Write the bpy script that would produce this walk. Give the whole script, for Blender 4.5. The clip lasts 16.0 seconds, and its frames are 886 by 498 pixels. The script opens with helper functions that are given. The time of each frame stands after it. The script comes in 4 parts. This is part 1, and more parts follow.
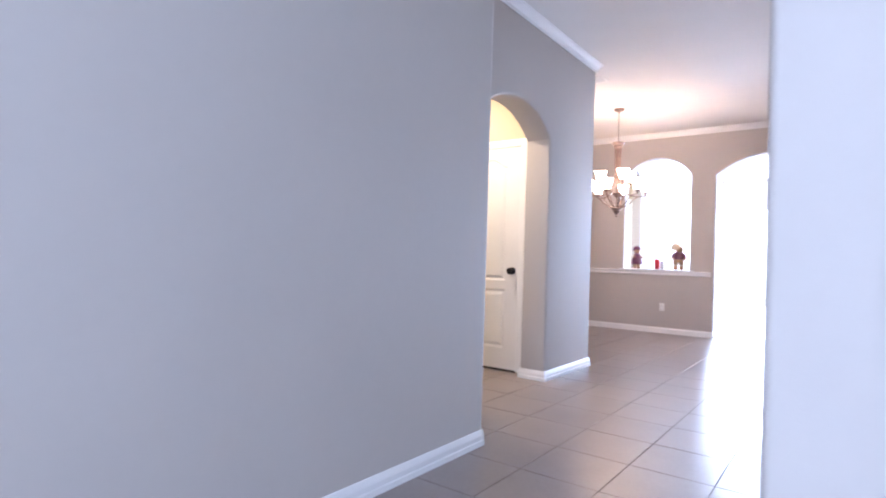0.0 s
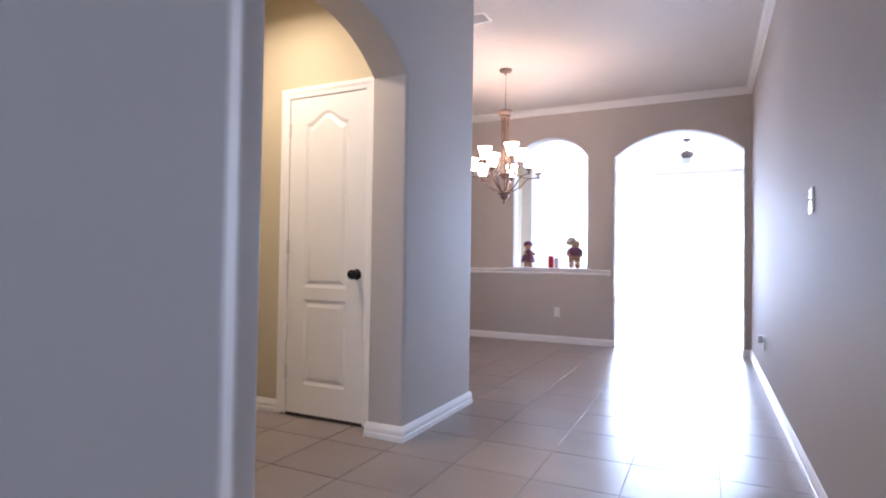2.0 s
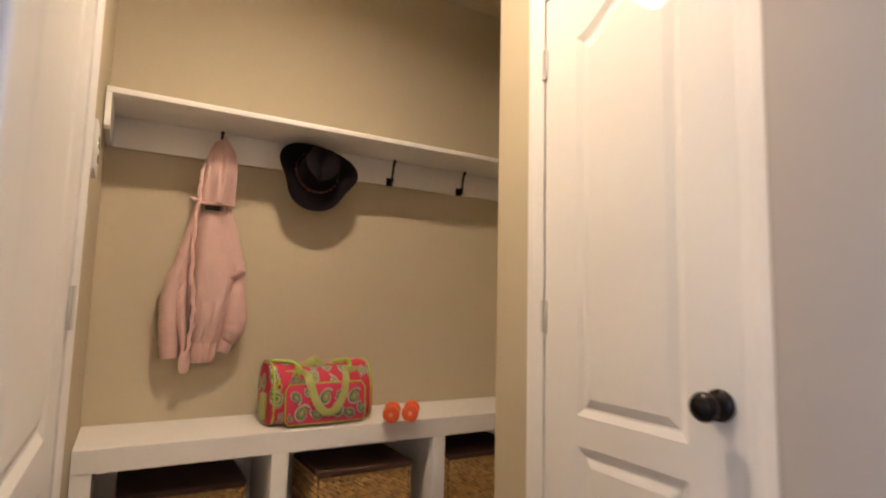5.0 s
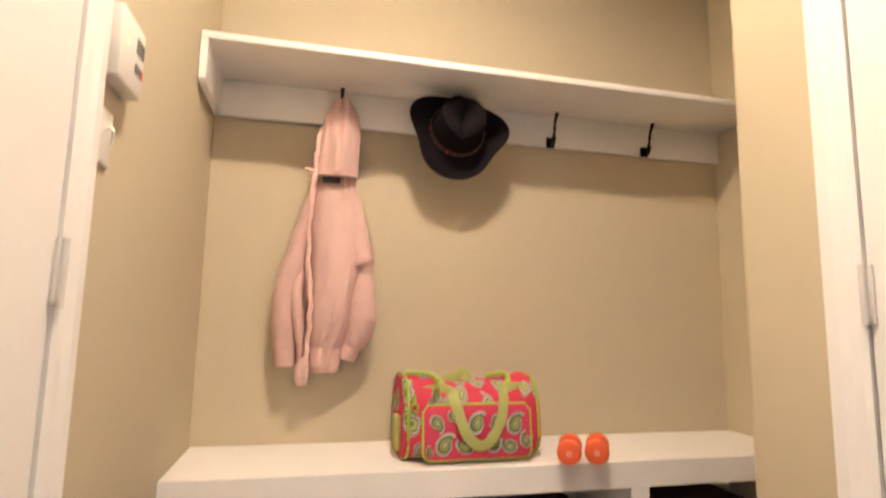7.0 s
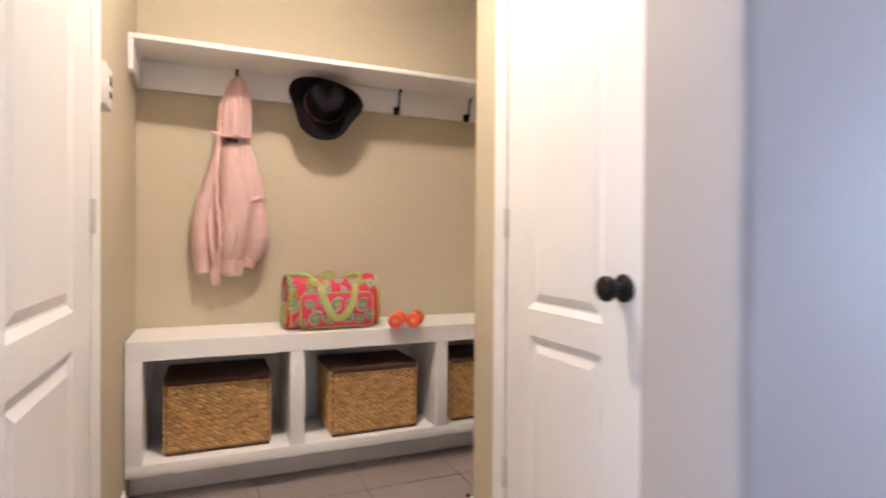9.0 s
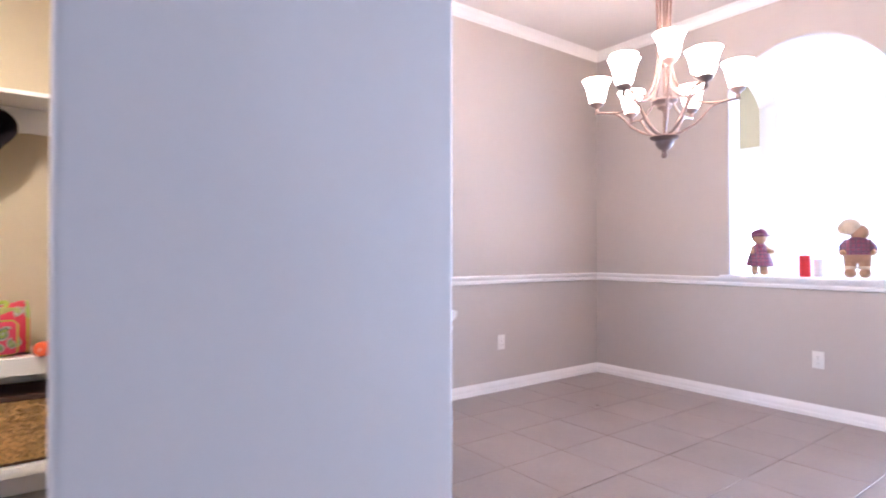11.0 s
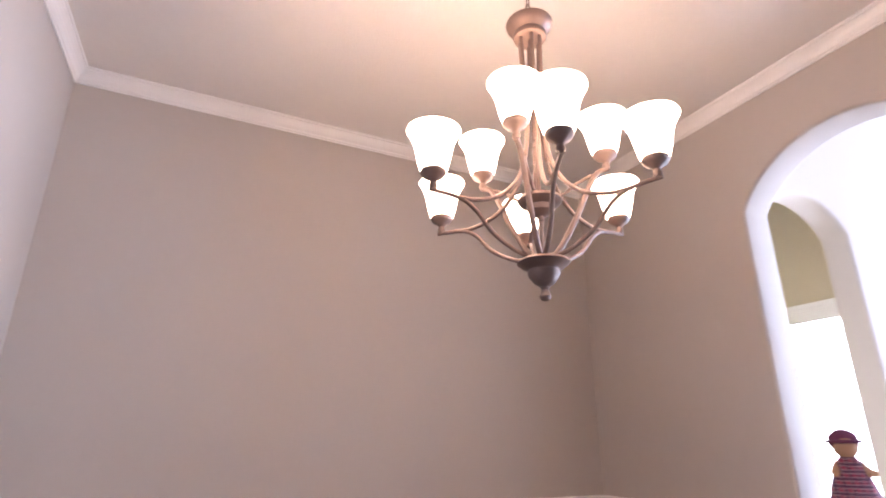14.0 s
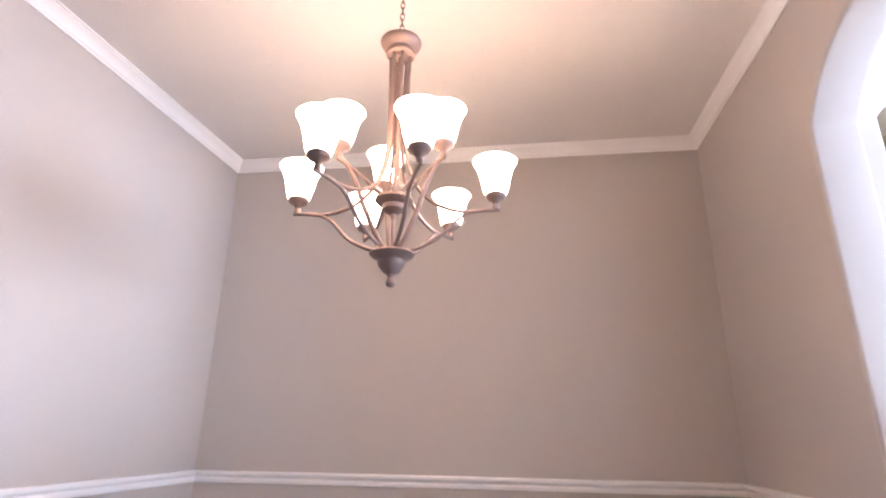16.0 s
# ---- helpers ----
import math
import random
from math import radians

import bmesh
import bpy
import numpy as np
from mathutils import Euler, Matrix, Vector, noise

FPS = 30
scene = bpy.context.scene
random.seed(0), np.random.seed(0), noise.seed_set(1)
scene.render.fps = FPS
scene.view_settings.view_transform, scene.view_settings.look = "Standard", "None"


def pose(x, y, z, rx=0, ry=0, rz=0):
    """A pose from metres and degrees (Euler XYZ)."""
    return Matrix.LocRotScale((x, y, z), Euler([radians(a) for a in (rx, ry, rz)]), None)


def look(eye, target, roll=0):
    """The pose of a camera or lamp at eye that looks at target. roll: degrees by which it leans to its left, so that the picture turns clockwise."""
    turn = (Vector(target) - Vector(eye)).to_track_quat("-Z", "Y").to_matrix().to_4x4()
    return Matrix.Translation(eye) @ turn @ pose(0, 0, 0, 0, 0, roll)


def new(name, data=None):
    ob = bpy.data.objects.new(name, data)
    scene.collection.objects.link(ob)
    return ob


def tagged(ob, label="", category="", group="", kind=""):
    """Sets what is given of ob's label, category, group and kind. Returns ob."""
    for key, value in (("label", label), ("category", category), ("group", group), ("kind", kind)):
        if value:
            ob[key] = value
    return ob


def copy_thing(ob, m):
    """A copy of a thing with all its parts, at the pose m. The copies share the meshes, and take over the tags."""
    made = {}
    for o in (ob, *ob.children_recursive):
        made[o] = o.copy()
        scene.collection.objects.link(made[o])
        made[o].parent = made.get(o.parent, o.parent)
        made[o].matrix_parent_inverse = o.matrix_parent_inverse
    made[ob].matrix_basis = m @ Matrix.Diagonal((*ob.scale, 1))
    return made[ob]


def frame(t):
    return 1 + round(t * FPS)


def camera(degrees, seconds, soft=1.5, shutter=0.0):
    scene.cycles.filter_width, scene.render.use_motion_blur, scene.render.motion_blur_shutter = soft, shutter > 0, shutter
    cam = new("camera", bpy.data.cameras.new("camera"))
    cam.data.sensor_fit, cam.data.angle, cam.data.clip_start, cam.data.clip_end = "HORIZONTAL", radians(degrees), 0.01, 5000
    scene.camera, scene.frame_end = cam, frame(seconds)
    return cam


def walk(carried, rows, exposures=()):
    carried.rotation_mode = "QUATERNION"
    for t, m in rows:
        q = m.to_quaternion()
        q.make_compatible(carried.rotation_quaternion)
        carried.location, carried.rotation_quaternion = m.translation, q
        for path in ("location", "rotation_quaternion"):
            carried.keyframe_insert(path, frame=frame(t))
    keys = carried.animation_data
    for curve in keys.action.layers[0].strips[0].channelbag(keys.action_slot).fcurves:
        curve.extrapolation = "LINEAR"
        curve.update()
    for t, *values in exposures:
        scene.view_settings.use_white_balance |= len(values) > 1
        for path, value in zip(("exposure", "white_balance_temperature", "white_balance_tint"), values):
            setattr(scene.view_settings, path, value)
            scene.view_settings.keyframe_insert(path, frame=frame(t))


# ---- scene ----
cam = camera(78.1, 16.0, soft=1.9, shutter=0.5)
PATH = [
    (0, (0.364, -0.818, 1.029), (-0.839, 0.779, 1.057), 1.8),
    (0.5, (0.113, -0.446, 1.0), (-0.966, 1.238, 1.037), 1.5),
    (1, (-0.035, -0.046, 0.972), (-0.999, 1.706, 1.016), 1.3),
    (1.5, (-0.129, 0.353, 0.994), (-0.962, 2.171, 1.034), 0.9),
    (2, (-0.191, 0.763, 1.008), (-1.063, 2.562, 1.052), 0.8),
    (2.5, (-0.272, 1.174, 1.025), (-1.253, 2.916, 1.078), 0.8),
    (3, (-0.416, 1.561, 1.027), (-1.667, 3.12, 1.098), 1.0),
    (3.5, (-0.623, 1.858, 1.039), (-2.114, 3.19, 1.099), 1.5),
    (4, (-0.846, 2.098, 1.068), (-2.443, 3.30, 1.152), 1.55),
    (6.5, (-1.981, 2.722, 1.116), (-3.864, 3.313, 1.436), 1.2),
    (7, (-1.987, 2.695, 1.03), (-3.916, 3.154, 1.293), 1.1),
    (7.5, (-1.886, 2.708, 0.942), (-3.835, 3.149, 1.026), 0.7),
    (8, (-1.736, 2.693, 0.949), (-3.68, 3.161, 0.911), 0.8),
    (8.5, (-1.475, 2.673, 1.014), (-3.38, 3.281, 0.968), 0.8),
    (9, (-1.123, 2.659, 1.019), (-2.964, 3.439, 0.999), 0.4),
    (9.5, (-0.875, 2.657, 1.052), (-2.601, 3.666, 1.02), 0.7),
    (10, (-0.605, 2.912, 1.077), (-2.303, 3.968, 1.039), 0.5),
    (10.2, (-0.516, 3.009, 1.087), (-2.19, 4.103, 1.051), 0.4),
    (12.3, (-0.435, 4.238, 1.098), (-1.994, 5.486, 1.205), 0.2),
    (12.5, (-0.510, 4.392, 1.113), (-2.078, 5.624, 1.261), 0.25),
    (13, (-0.645, 4.676, 1.200), (-2.215, 5.860, 1.566), 0.3),
    (13.5, (-0.798, 4.94, 1.239), (-2.393, 6.0, 1.815), 0.1),
    (14, (-0.859, 5.147, 1.236), (-2.559, 5.967, 1.897), 0.2),
    (14.5, (-0.877, 5.458, 1.288), (-2.674, 6.008, 1.971), 0.1),
    (15, (-0.732, 5.82, 1.304), (-2.579, 6.048, 2.037), 0.5),
    (15.5, (-0.541, 6.138, 1.257), (-2.407, 6.1, 1.975), 0.5),
    (16, (-0.399, 6.446, 1.162), (-2.277, 6.182, 1.797), 0.8),
]
walk(cam, [(t, look(eye, target, roll)) for t, eye, target, roll in PATH],
     [(0.0, 0.95, 5600, 20), (0.6, 0.78, 5550, 20), (1.5, 0.45, 5550, 20), (2.0, 0.32, 5550, 20), (2.5, 0.08, 5750, 20), (3.5, 0.02, 5950, 23), (4.2, 0.10, 6150, 21), (6.3, 1.10, 6100, 18), (7.0, 1.25, 5900, 18), (8.0, 1.38, 5300, 16),
      (8.5, 1.20, 5400, 19), (9.5, 1.27, 5150, 18), (10.2, 1.45, 5050, 18), (12.3, 1.07, 5800, 24), (14.0, 0.40, 6100, 24), (15.0, 0.60, 6100, 23), (16.0, 0.56, 6000, 21)])

# ---- world and light ----
world = bpy.data.worlds.new("sky")
scene.world = world
world.use_nodes = True
wn = world.node_tree
sky = wn.nodes.new("ShaderNodeTexSky")
sky.sky_type, sky.sun_disc = "NISHITA", False
sky.sun_elevation, sky.sun_rotation = radians(63), radians(143)
wn.links.new(sky.outputs[0], wn.nodes["Background"].inputs[0])
wn.nodes["Background"].inputs[1].default_value = 0.15


def lamp(name, kind, m, power, colour, size=0.1, size_y=None):
    data = bpy.data.lights.new(name, kind)
    data.energy, data.color = power, colour
    if kind == "AREA":
        data.size = size
        if size_y:
            data.shape, data.size_y = "RECTANGLE", size_y
    elif kind == "SUN":
        data.angle = size
    else:
        data.shadow_soft_size = size
    ob = new(name, data)
    ob.matrix_world = m
    return ob


DAY = (0.66, 0.81, 1.0)
lamp("sun", "SUN", look((3, -4, 10), (0, 0, 0)), 3.0, (1.0, 0.95, 0.88), radians(0.5))
lamp("north_window_light", "AREA", look((-0.4, 15.72, 1.4), (-0.4, 8, 1.3)), 1420, DAY, 5.4, 2.4)
# added side fill at an unseen east window, brightens the living room
lamp("living_side_fill", "AREA", look((3.95, 11.8, 1.6), (-2, 11.6, 1.5)), 60, DAY, 4.0, 2.2)
lamp("entry_window_light", "AREA", look((0.9, -3.35, 1.6), (-0.6, 2, 1.2)), 84, DAY, 1.8, 1.9)
mud_light = lamp("mud_room_ceiling_light", "AREA", pose(-2.60, 2.91, 2.70), 18.5, (1.0, 0.79, 0.52), 0.15)
mud_light.data.spread = radians(166)   # recessed can

# ---- plan ----
H = 2.980            # ceiling of hall and dining room
HN = 2.745           # ceiling of the mud room
XR, YC = 0.245, 0.22   # east hall wall and its free end
XA, YA = -1.262, 1.747
XB, YB = -1.715, 2.200
TB = 0.23            # thickness of the arch wall
ARCH0, ARCH1 = 2.328, 3.416
YD, YW = 4.375, 4.490   # dining room, south wall: east and west end, a little out of square
XL = -3.71           # dining room, west wall
YF = 7.62            # dining room, north wall
TF = 0.19
NS, NB = 2.355, -3.84  # mud room: south wall, back wall
ND = 3.545           # wall of the closet door
NX, NN = -2.93, 4.32   # its corner; north side of the recess
LW, LN, LE, LH = -2.56, 15.80, 4.0, 3.35   # living room: west, north, east, ceiling


# ---- materials ----
def material(name, colour, rough=0.6, metal=0.0, vary=0.06, scale=3.0, bump=0.0, bump_scale=60.0, spec=0.5, per_object=0.0, rough_vary=0.08, per_island=0.0):
    """Paint-like surface: two scales of colour variation, uneven gloss and a fine relief."""
    m = bpy.data.materials.new(name)
    m.use_nodes = True
    t = m.node_tree
    n, l = t.nodes, t.links
    b = n["Principled BSDF"]
    geo = n.new("ShaderNodeNewGeometry")
    big = n.new("ShaderNodeTexNoise")
    big.inputs["Scale"].default_value, big.inputs["Detail"].default_value = scale, 3
    fine = n.new("ShaderNodeTexNoise")
    fine.inputs["Scale"].default_value, fine.inputs["Detail"].default_value = scale * 17, 2
    for q in (big, fine):
        l.new(geo.outputs["Position"], q.inputs["Vector"])
    mix = n.new("ShaderNodeMath")
    mix.operation = "ADD"
    l.new(big.outputs["Fac"], mix.inputs[0])
    half = n.new("ShaderNodeMath")
    half.operation, half.inputs[1].default_value = "MULTIPLY", 0.4
    l.new(fine.outputs["Fac"], half.inputs[0])
    l.new(half.outputs[0], mix.inputs[1])
    val = n.new("ShaderNodeMapRange")
    val.inputs["From Min"].default_value, val.inputs["From Max"].default_value = 0.4, 1.0
    val.inputs["To Min"].default_value, val.inputs["To Max"].default_value = 1 - vary, 1 + vary
    l.new(mix.outputs[0], val.inputs["Value"])
    last = val.outputs[0]
    if per_object:
        info = n.new("ShaderNodeObjectInfo")
        r = n.new("ShaderNodeMapRange")
        r.inputs["To Min"].default_value, r.inputs["To Max"].default_value = 1 - per_object, 1 + per_object
        l.new(info.outputs["Random"], r.inputs["Value"])
        k = n.new("ShaderNodeMath")
        k.operation = "MULTIPLY"
        l.new(last, k.inputs[0]), l.new(r.outputs[0], k.inputs[1])
        last = k.outputs[0]
    if per_island:
        r = n.new("ShaderNodeMapRange")
        r.inputs["To Min"].default_value, r.inputs["To Max"].default_value = 1 - per_island, 1 + per_island
        l.new(geo.outputs["Random Per Island"], r.inputs["Value"])
        k = n.new("ShaderNodeMath")
        k.operation = "MULTIPLY"
        l.new(last, k.inputs[0]), l.new(r.outputs[0], k.inputs[1])
        last = k.outputs[0]
    hsv = n.new("ShaderNodeHueSaturation")
    hsv.inputs["Color"].default_value = (*colour, 1)
    l.new(last, hsv.inputs["Value"])
    l.new(hsv.outputs[0], b.inputs["Base Color"])
    rr = n.new("ShaderNodeMapRange")
    rr.inputs["To Min"].default_value, rr.inputs["To Max"].default_value = rough - rough_vary, rough + rough_vary
    l.new(big.outputs["Fac"], rr.inputs["Value"])
    l.new(rr.outputs[0], b.inputs["Roughness"])
    b.inputs["Metallic"].default_value = metal
    b.inputs["Specular IOR Level"].default_value = spec
    if bump:
        tex = n.new("ShaderNodeTexNoise")
        tex.inputs["Scale"].default_value, tex.inputs["Detail"].default_value = bump_scale, 2
        l.new(geo.outputs["Position"], tex.inputs["Vector"])
        bp = n.new("ShaderNodeBump")
        bp.inputs["Strength"].default_value, bp.inputs["Distance"].default_value = bump, 0.004
        l.new(tex.outputs["Fac"], bp.inputs["Height"])
        l.new(bp.outputs[0], b.inputs["Normal"])
    return m


def glowing(name, colour, strength):
    m = bpy.data.materials.new(name)
    m.use_nodes = True
    b = m.node_tree.nodes["Principled BSDF"]
    b.inputs["Base Color"].default_value = (0.9, 0.85, 0.78, 1)
    b.inputs["Roughness"].default_value = 0.35
    b.inputs["Emission Color"].default_value = (*colour, 1)
    b.inputs["Emission Strength"].default_value = strength
    return m


PAINT = material("greige wall paint", (0.50, 0.455, 0.415), 0.68, vary=0.025, scale=1.3, bump=0.07, bump_scale=140, spec=0.35)
TAN = material("tan wall paint", (0.56, 0.49, 0.348), 0.68, vary=0.025, scale=1.3, bump=0.07, bump_scale=140, spec=0.35)
CEIL = material("ceiling paint", (0.74, 0.71, 0.68), 0.8, vary=0.03, scale=1.5, bump=0.4, bump_scale=90)
WHITE = material("white trim enamel", (0.86, 0.845, 0.825), 0.32, vary=0.025, scale=4, bump=0.06, bump_scale=45)
DOORWHITE = material("white door enamel", (0.83, 0.815, 0.795), 0.36, vary=0.025, scale=3, bump=0.12, bump_scale=70)
TILE = material("taupe ceramic tile", (0.30, 0.25, 0.225), 0.30, vary=0.13, scale=2.6, bump=0.015, bump_scale=20, per_object=0.04, rough_vary=0.05)
GROUT = material("dark grout", (0.215, 0.178, 0.156), 0.85, vary=0.15, scale=8)
BRONZE = material("oil rubbed bronze", (0.180, 0.122, 0.100), 0.48, metal=0.22, vary=0.2, scale=12)
BLACK = material("black bronze hardware", (0.022, 0.018, 0.017), 0.28, metal=0.6, vary=0.2, scale=20)
PLASTIC = material("white plastic", (0.78, 0.76, 0.72), 0.35, vary=0.02, scale=9)
STEEL = material("painted hinge steel", (0.70, 0.68, 0.65), 0.35, metal=0.2, vary=0.05, scale=20)
DARK = material("dark slot", (0.03, 0.03, 0.03), 0.6)
SHADE = glowing("lit frosted glass", (1.0, 0.70, 0.46), 17.5)
WEAVE = material("water hyacinth braid", (0.58, 0.36, 0.135), 0.48, vary=0.14, scale=14, bump=0.35, bump_scale=320, per_object=0.05, per_island=0.24)
# core far darker than the strands: shade of the gaps put into its colour
WEAVE_SHADE = material("shaded braid core", (0.13, 0.065, 0.025), 0.7, vary=0.25, scale=30, bump=0.5, bump_scale=260)
WEAVE_DARK = material("dark woven rim", (0.075, 0.035, 0.022), 0.6, vary=0.3, scale=14, bump=0.5, bump_scale=260)
PINK = material("pink fleece", (0.68, 0.465, 0.43), 0.95, vary=0.09, scale=6, bump=0.5, bump_scale=420, spec=0.15)
PINK_PALE = material("pale pink ribbing", (0.74, 0.50, 0.455), 0.95, vary=0.08, scale=8, bump=0.5, bump_scale=300, spec=0.15)
FELT = material("black felt", (0.010, 0.008, 0.010), 0.9, vary=0.25, scale=8, bump=0.4, bump_scale=350, spec=0.08)
BAND = material("studded hat band", (0.10, 0.035, 0.028), 0.45, vary=0.6, scale=45)
LIME = material("lime webbing", (0.40, 0.42, 0.13), 0.7, vary=0.1, scale=20, bump=0.4, bump_scale=400)
LIME_BRIGHT = material("bright lime zip", (0.36, 0.50, 0.05), 0.5, vary=0.1, scale=20)
ORANGE = material("orange vinyl", (0.78, 0.125, 0.035), 0.42, vary=0.06, scale=15)
EMBLEM = material("pale orange print", (0.80, 0.30, 0.20), 0.5, vary=0.2, scale=90)
RED = material("red wax", (0.55, 0.018, 0.022), 0.4, vary=0.06, scale=10)
SILVER = material("pale glass candle", (0.55, 0.52, 0.54), 0.3, vary=0.08, scale=10)
DOLL_SKIN = material("tan doll cloth", (0.42, 0.25, 0.15), 0.9, vary=0.1, scale=20, bump=0.3, bump_scale=300)
DOLL_HAT = material("cream knitted cloth", (0.62, 0.50, 0.36), 0.95, vary=0.12, scale=24, bump=0.6, bump_scale=200)
DOLL_PLUM = material("plum felt", (0.13, 0.03, 0.07), 0.9, vary=0.3, scale=18)
EARTH = material("dry lawn", (0.10, 0.12, 0.05), 0.9, vary=0.3, scale=0.6)


def paisley():
    """Pink cloth with grey-green drop motifs ringed in white."""
    m = bpy.data.materials.new("paisley canvas")
    m.use_nodes = True
    t = m.node_tree
    n, l = t.nodes, t.links
    b = n["Principled BSDF"]
    b.inputs["Roughness"].default_value = 0.75
    co = n.new("ShaderNodeTexCoord")
    wob = n.new("ShaderNodeTexNoise")
    wob.inputs["Scale"].default_value = 14
    add = n.new("ShaderNodeMixRGB")
    add.blend_type, add.inputs[0].default_value = "ADD", 0.05
    l.new(co.outputs["Object"], wob.inputs["Vector"])
    l.new(co.outputs["Object"], add.inputs[1]), l.new(wob.outputs["Color"], add.inputs[2])
    mp = n.new("ShaderNodeMapping")
    mp.inputs["Rotation"].default_value = (0.6, 0.3, 0.2)
    mp.inputs["Scale"].default_value = (1.0, 1.45, 0.85)
    l.new(add.outputs[0], mp.inputs[0])
    vor = n.new("ShaderNodeTexVoronoi")
    vor.inputs["Scale"].default_value = 16.0
    vor.inputs["Randomness"].default_value = 0.8
    l.new(mp.outputs[0], vor.inputs["Vector"])
    ramp = n.new("ShaderNodeValToRGB")
    ramp.color_ramp.interpolation = "CONSTANT"
    el = ramp.color_ramp.elements
    stops = ((0.0, (0.55, 0.55, 0.32)), (0.10, (0.13, 0.19, 0.05)), (0.19, (0.36, 0.40, 0.15)), (0.29, (0.04, 0.04, 0.035)), (0.33, (0.50, 0.48, 0.42)), (0.41, (0.15, 0.14, 0.12)), (0.45, (0.42, 0.40, 0.34)), (0.49, (0.56, 0.035, 0.075)))
    el[0].position, el[0].color = stops[0][0], (*stops[0][1], 1)
    el[1].position, el[1].color = stops[1][0], (*stops[1][1], 1)
    for p, c in stops[2:]:
        e = el.new(p)
        e.color = (*c, 1)
    l.new(vor.outputs["Distance"], ramp.inputs[0])
    l.new(ramp.outputs[0], b.inputs["Base Color"])
    return m


PAISLEY = paisley()
CANVAS = material("pink canvas", (0.60, 0.045, 0.105), 0.75, vary=0.06, scale=12, bump=0.3, bump_scale=500)
PAISLEY_GREY = material("grey printed cloth", (0.36, 0.35, 0.31), 0.8, vary=0.35, scale=60)
PAISLEY_DARK = material("charcoal printed cloth", (0.09, 0.09, 0.07), 0.8, vary=0.3, scale=60)
PAISLEY_GREEN = material("olive printed cloth", (0.25, 0.29, 0.075), 0.8, vary=0.35, scale=50)


def plaid():
    """Plum cloth crossed by dark and pale stripes."""
    m = bpy.data.materials.new("plum plaid cloth")
    m.use_nodes = True
    n, l = m.node_tree.nodes, m.node_tree.links
    b = n["Principled BSDF"]
    b.inputs["Roughness"].default_value = 0.9
    co = n.new("ShaderNodeTexCoord")
    colour = None
    for direction, scale, low, tint in (("X", 12.0, 0.72, (0.07, 0.02, 0.06)), ("Z", 12.0, 0.72, (0.07, 0.02, 0.06)), ("X", 24.0, 0.96, (0.42, 0.36, 0.38)), ("Z", 24.0, 0.96, (0.42, 0.36, 0.38))):
        wave = n.new("ShaderNodeTexWave")
        wave.bands_direction = direction
        wave.inputs["Scale"].default_value = scale
        wave.inputs["Distortion"].default_value = 0.6
        l.new(co.outputs["Object"], wave.inputs["Vector"])
        edge = n.new("ShaderNodeMapRange")
        edge.inputs["From Min"].default_value, edge.inputs["From Max"].default_value = low, low + 0.03
        l.new(wave.outputs["Fac"], edge.inputs["Value"])
        mix = n.new("ShaderNodeMixRGB")
        mix.inputs[1].default_value = (0.27, 0.035, 0.080, 1)
        mix.inputs[2].default_value = (*tint, 1)
        if colour:
            l.new(colour, mix.inputs[1])
        l.new(edge.outputs[0], mix.inputs[0])
        colour = mix.outputs[0]
    l.new(colour, b.inputs["Base Color"])
    return m


DOLL_PLAID = plaid()


def pane_material():
    m = bpy.data.materials.new("window glass")
    m.use_nodes = True
    b = m.node_tree.nodes["Principled BSDF"]
    b.inputs["Transmission Weight"].default_value = 1.0
    b.inputs["Roughness"].default_value = 0.0
    b.inputs["IOR"].default_value = 1.45
    return m


GLASS = pane_material()


# ---- tools ----
def link(name, bm, material, kind="", label="", parent=None, smooth=False):
    me = bpy.data.meshes.new(name)
    bmesh.ops.recalc_face_normals(bm, faces=bm.faces[:])
    bm.to_mesh(me)
    bm.free()
    for mat in material if isinstance(material, (list, tuple)) else [material]:
        me.materials.append(mat)
    if smooth:
        me.shade_smooth()
        me.set_sharp_from_angle(angle=radians(38))
    ob = tagged(new(name, me), label=label, kind=kind)
    if parent is not None:
        ob.parent = parent
    return ob


def part(name, bm, material, parent, label="", smooth=True):
    return link(name, bm, material, "", label, parent, smooth)


def thing(name, m, label, category, group=""):
    ob = new(name)
    ob.empty_display_size = 0.05
    ob.matrix_basis = m
    return tagged(ob, label, category, group)


def box(bm, lo, hi, soft=0.0, seg=2):
    c = [(a + b) / 2 for a, b in zip(lo, hi)]
    r = bmesh.ops.create_cube(bm, size=1)
    vs = r["verts"]
    bmesh.ops.scale(bm, verts=vs, vec=[b - a for a, b in zip(lo, hi)])
    bmesh.ops.translate(bm, verts=vs, vec=c)
    if soft:
        es = {e for v in vs for e in v.link_edges}
        bmesh.ops.bevel(bm, geom=list(es), offset=soft, segments=seg, profile=0.5, affect="EDGES")


def boxed(name, lo, hi, material, kind="", label="", parent=None, soft=0.0):
    bm = bmesh.new()
    box(bm, lo, hi, soft)
    return link(name, bm, material, kind, label, parent, soft > 0)


def skin(bm, rings, closed=True, caps=True):
    """A surface over rings of points of equal count."""
    vr = [[bm.verts.new(p) for p in ring] for ring in rings]
    n = len(vr[0])
    for a, b in zip(vr, vr[1:]):
        for i in range(n if closed else n - 1):
            bm.faces.new([a[i], a[(i + 1) % n], b[(i + 1) % n], b[i]])
    if caps and closed:
        bm.faces.new(list(reversed(vr[0]))), bm.faces.new(vr[-1])
    return vr


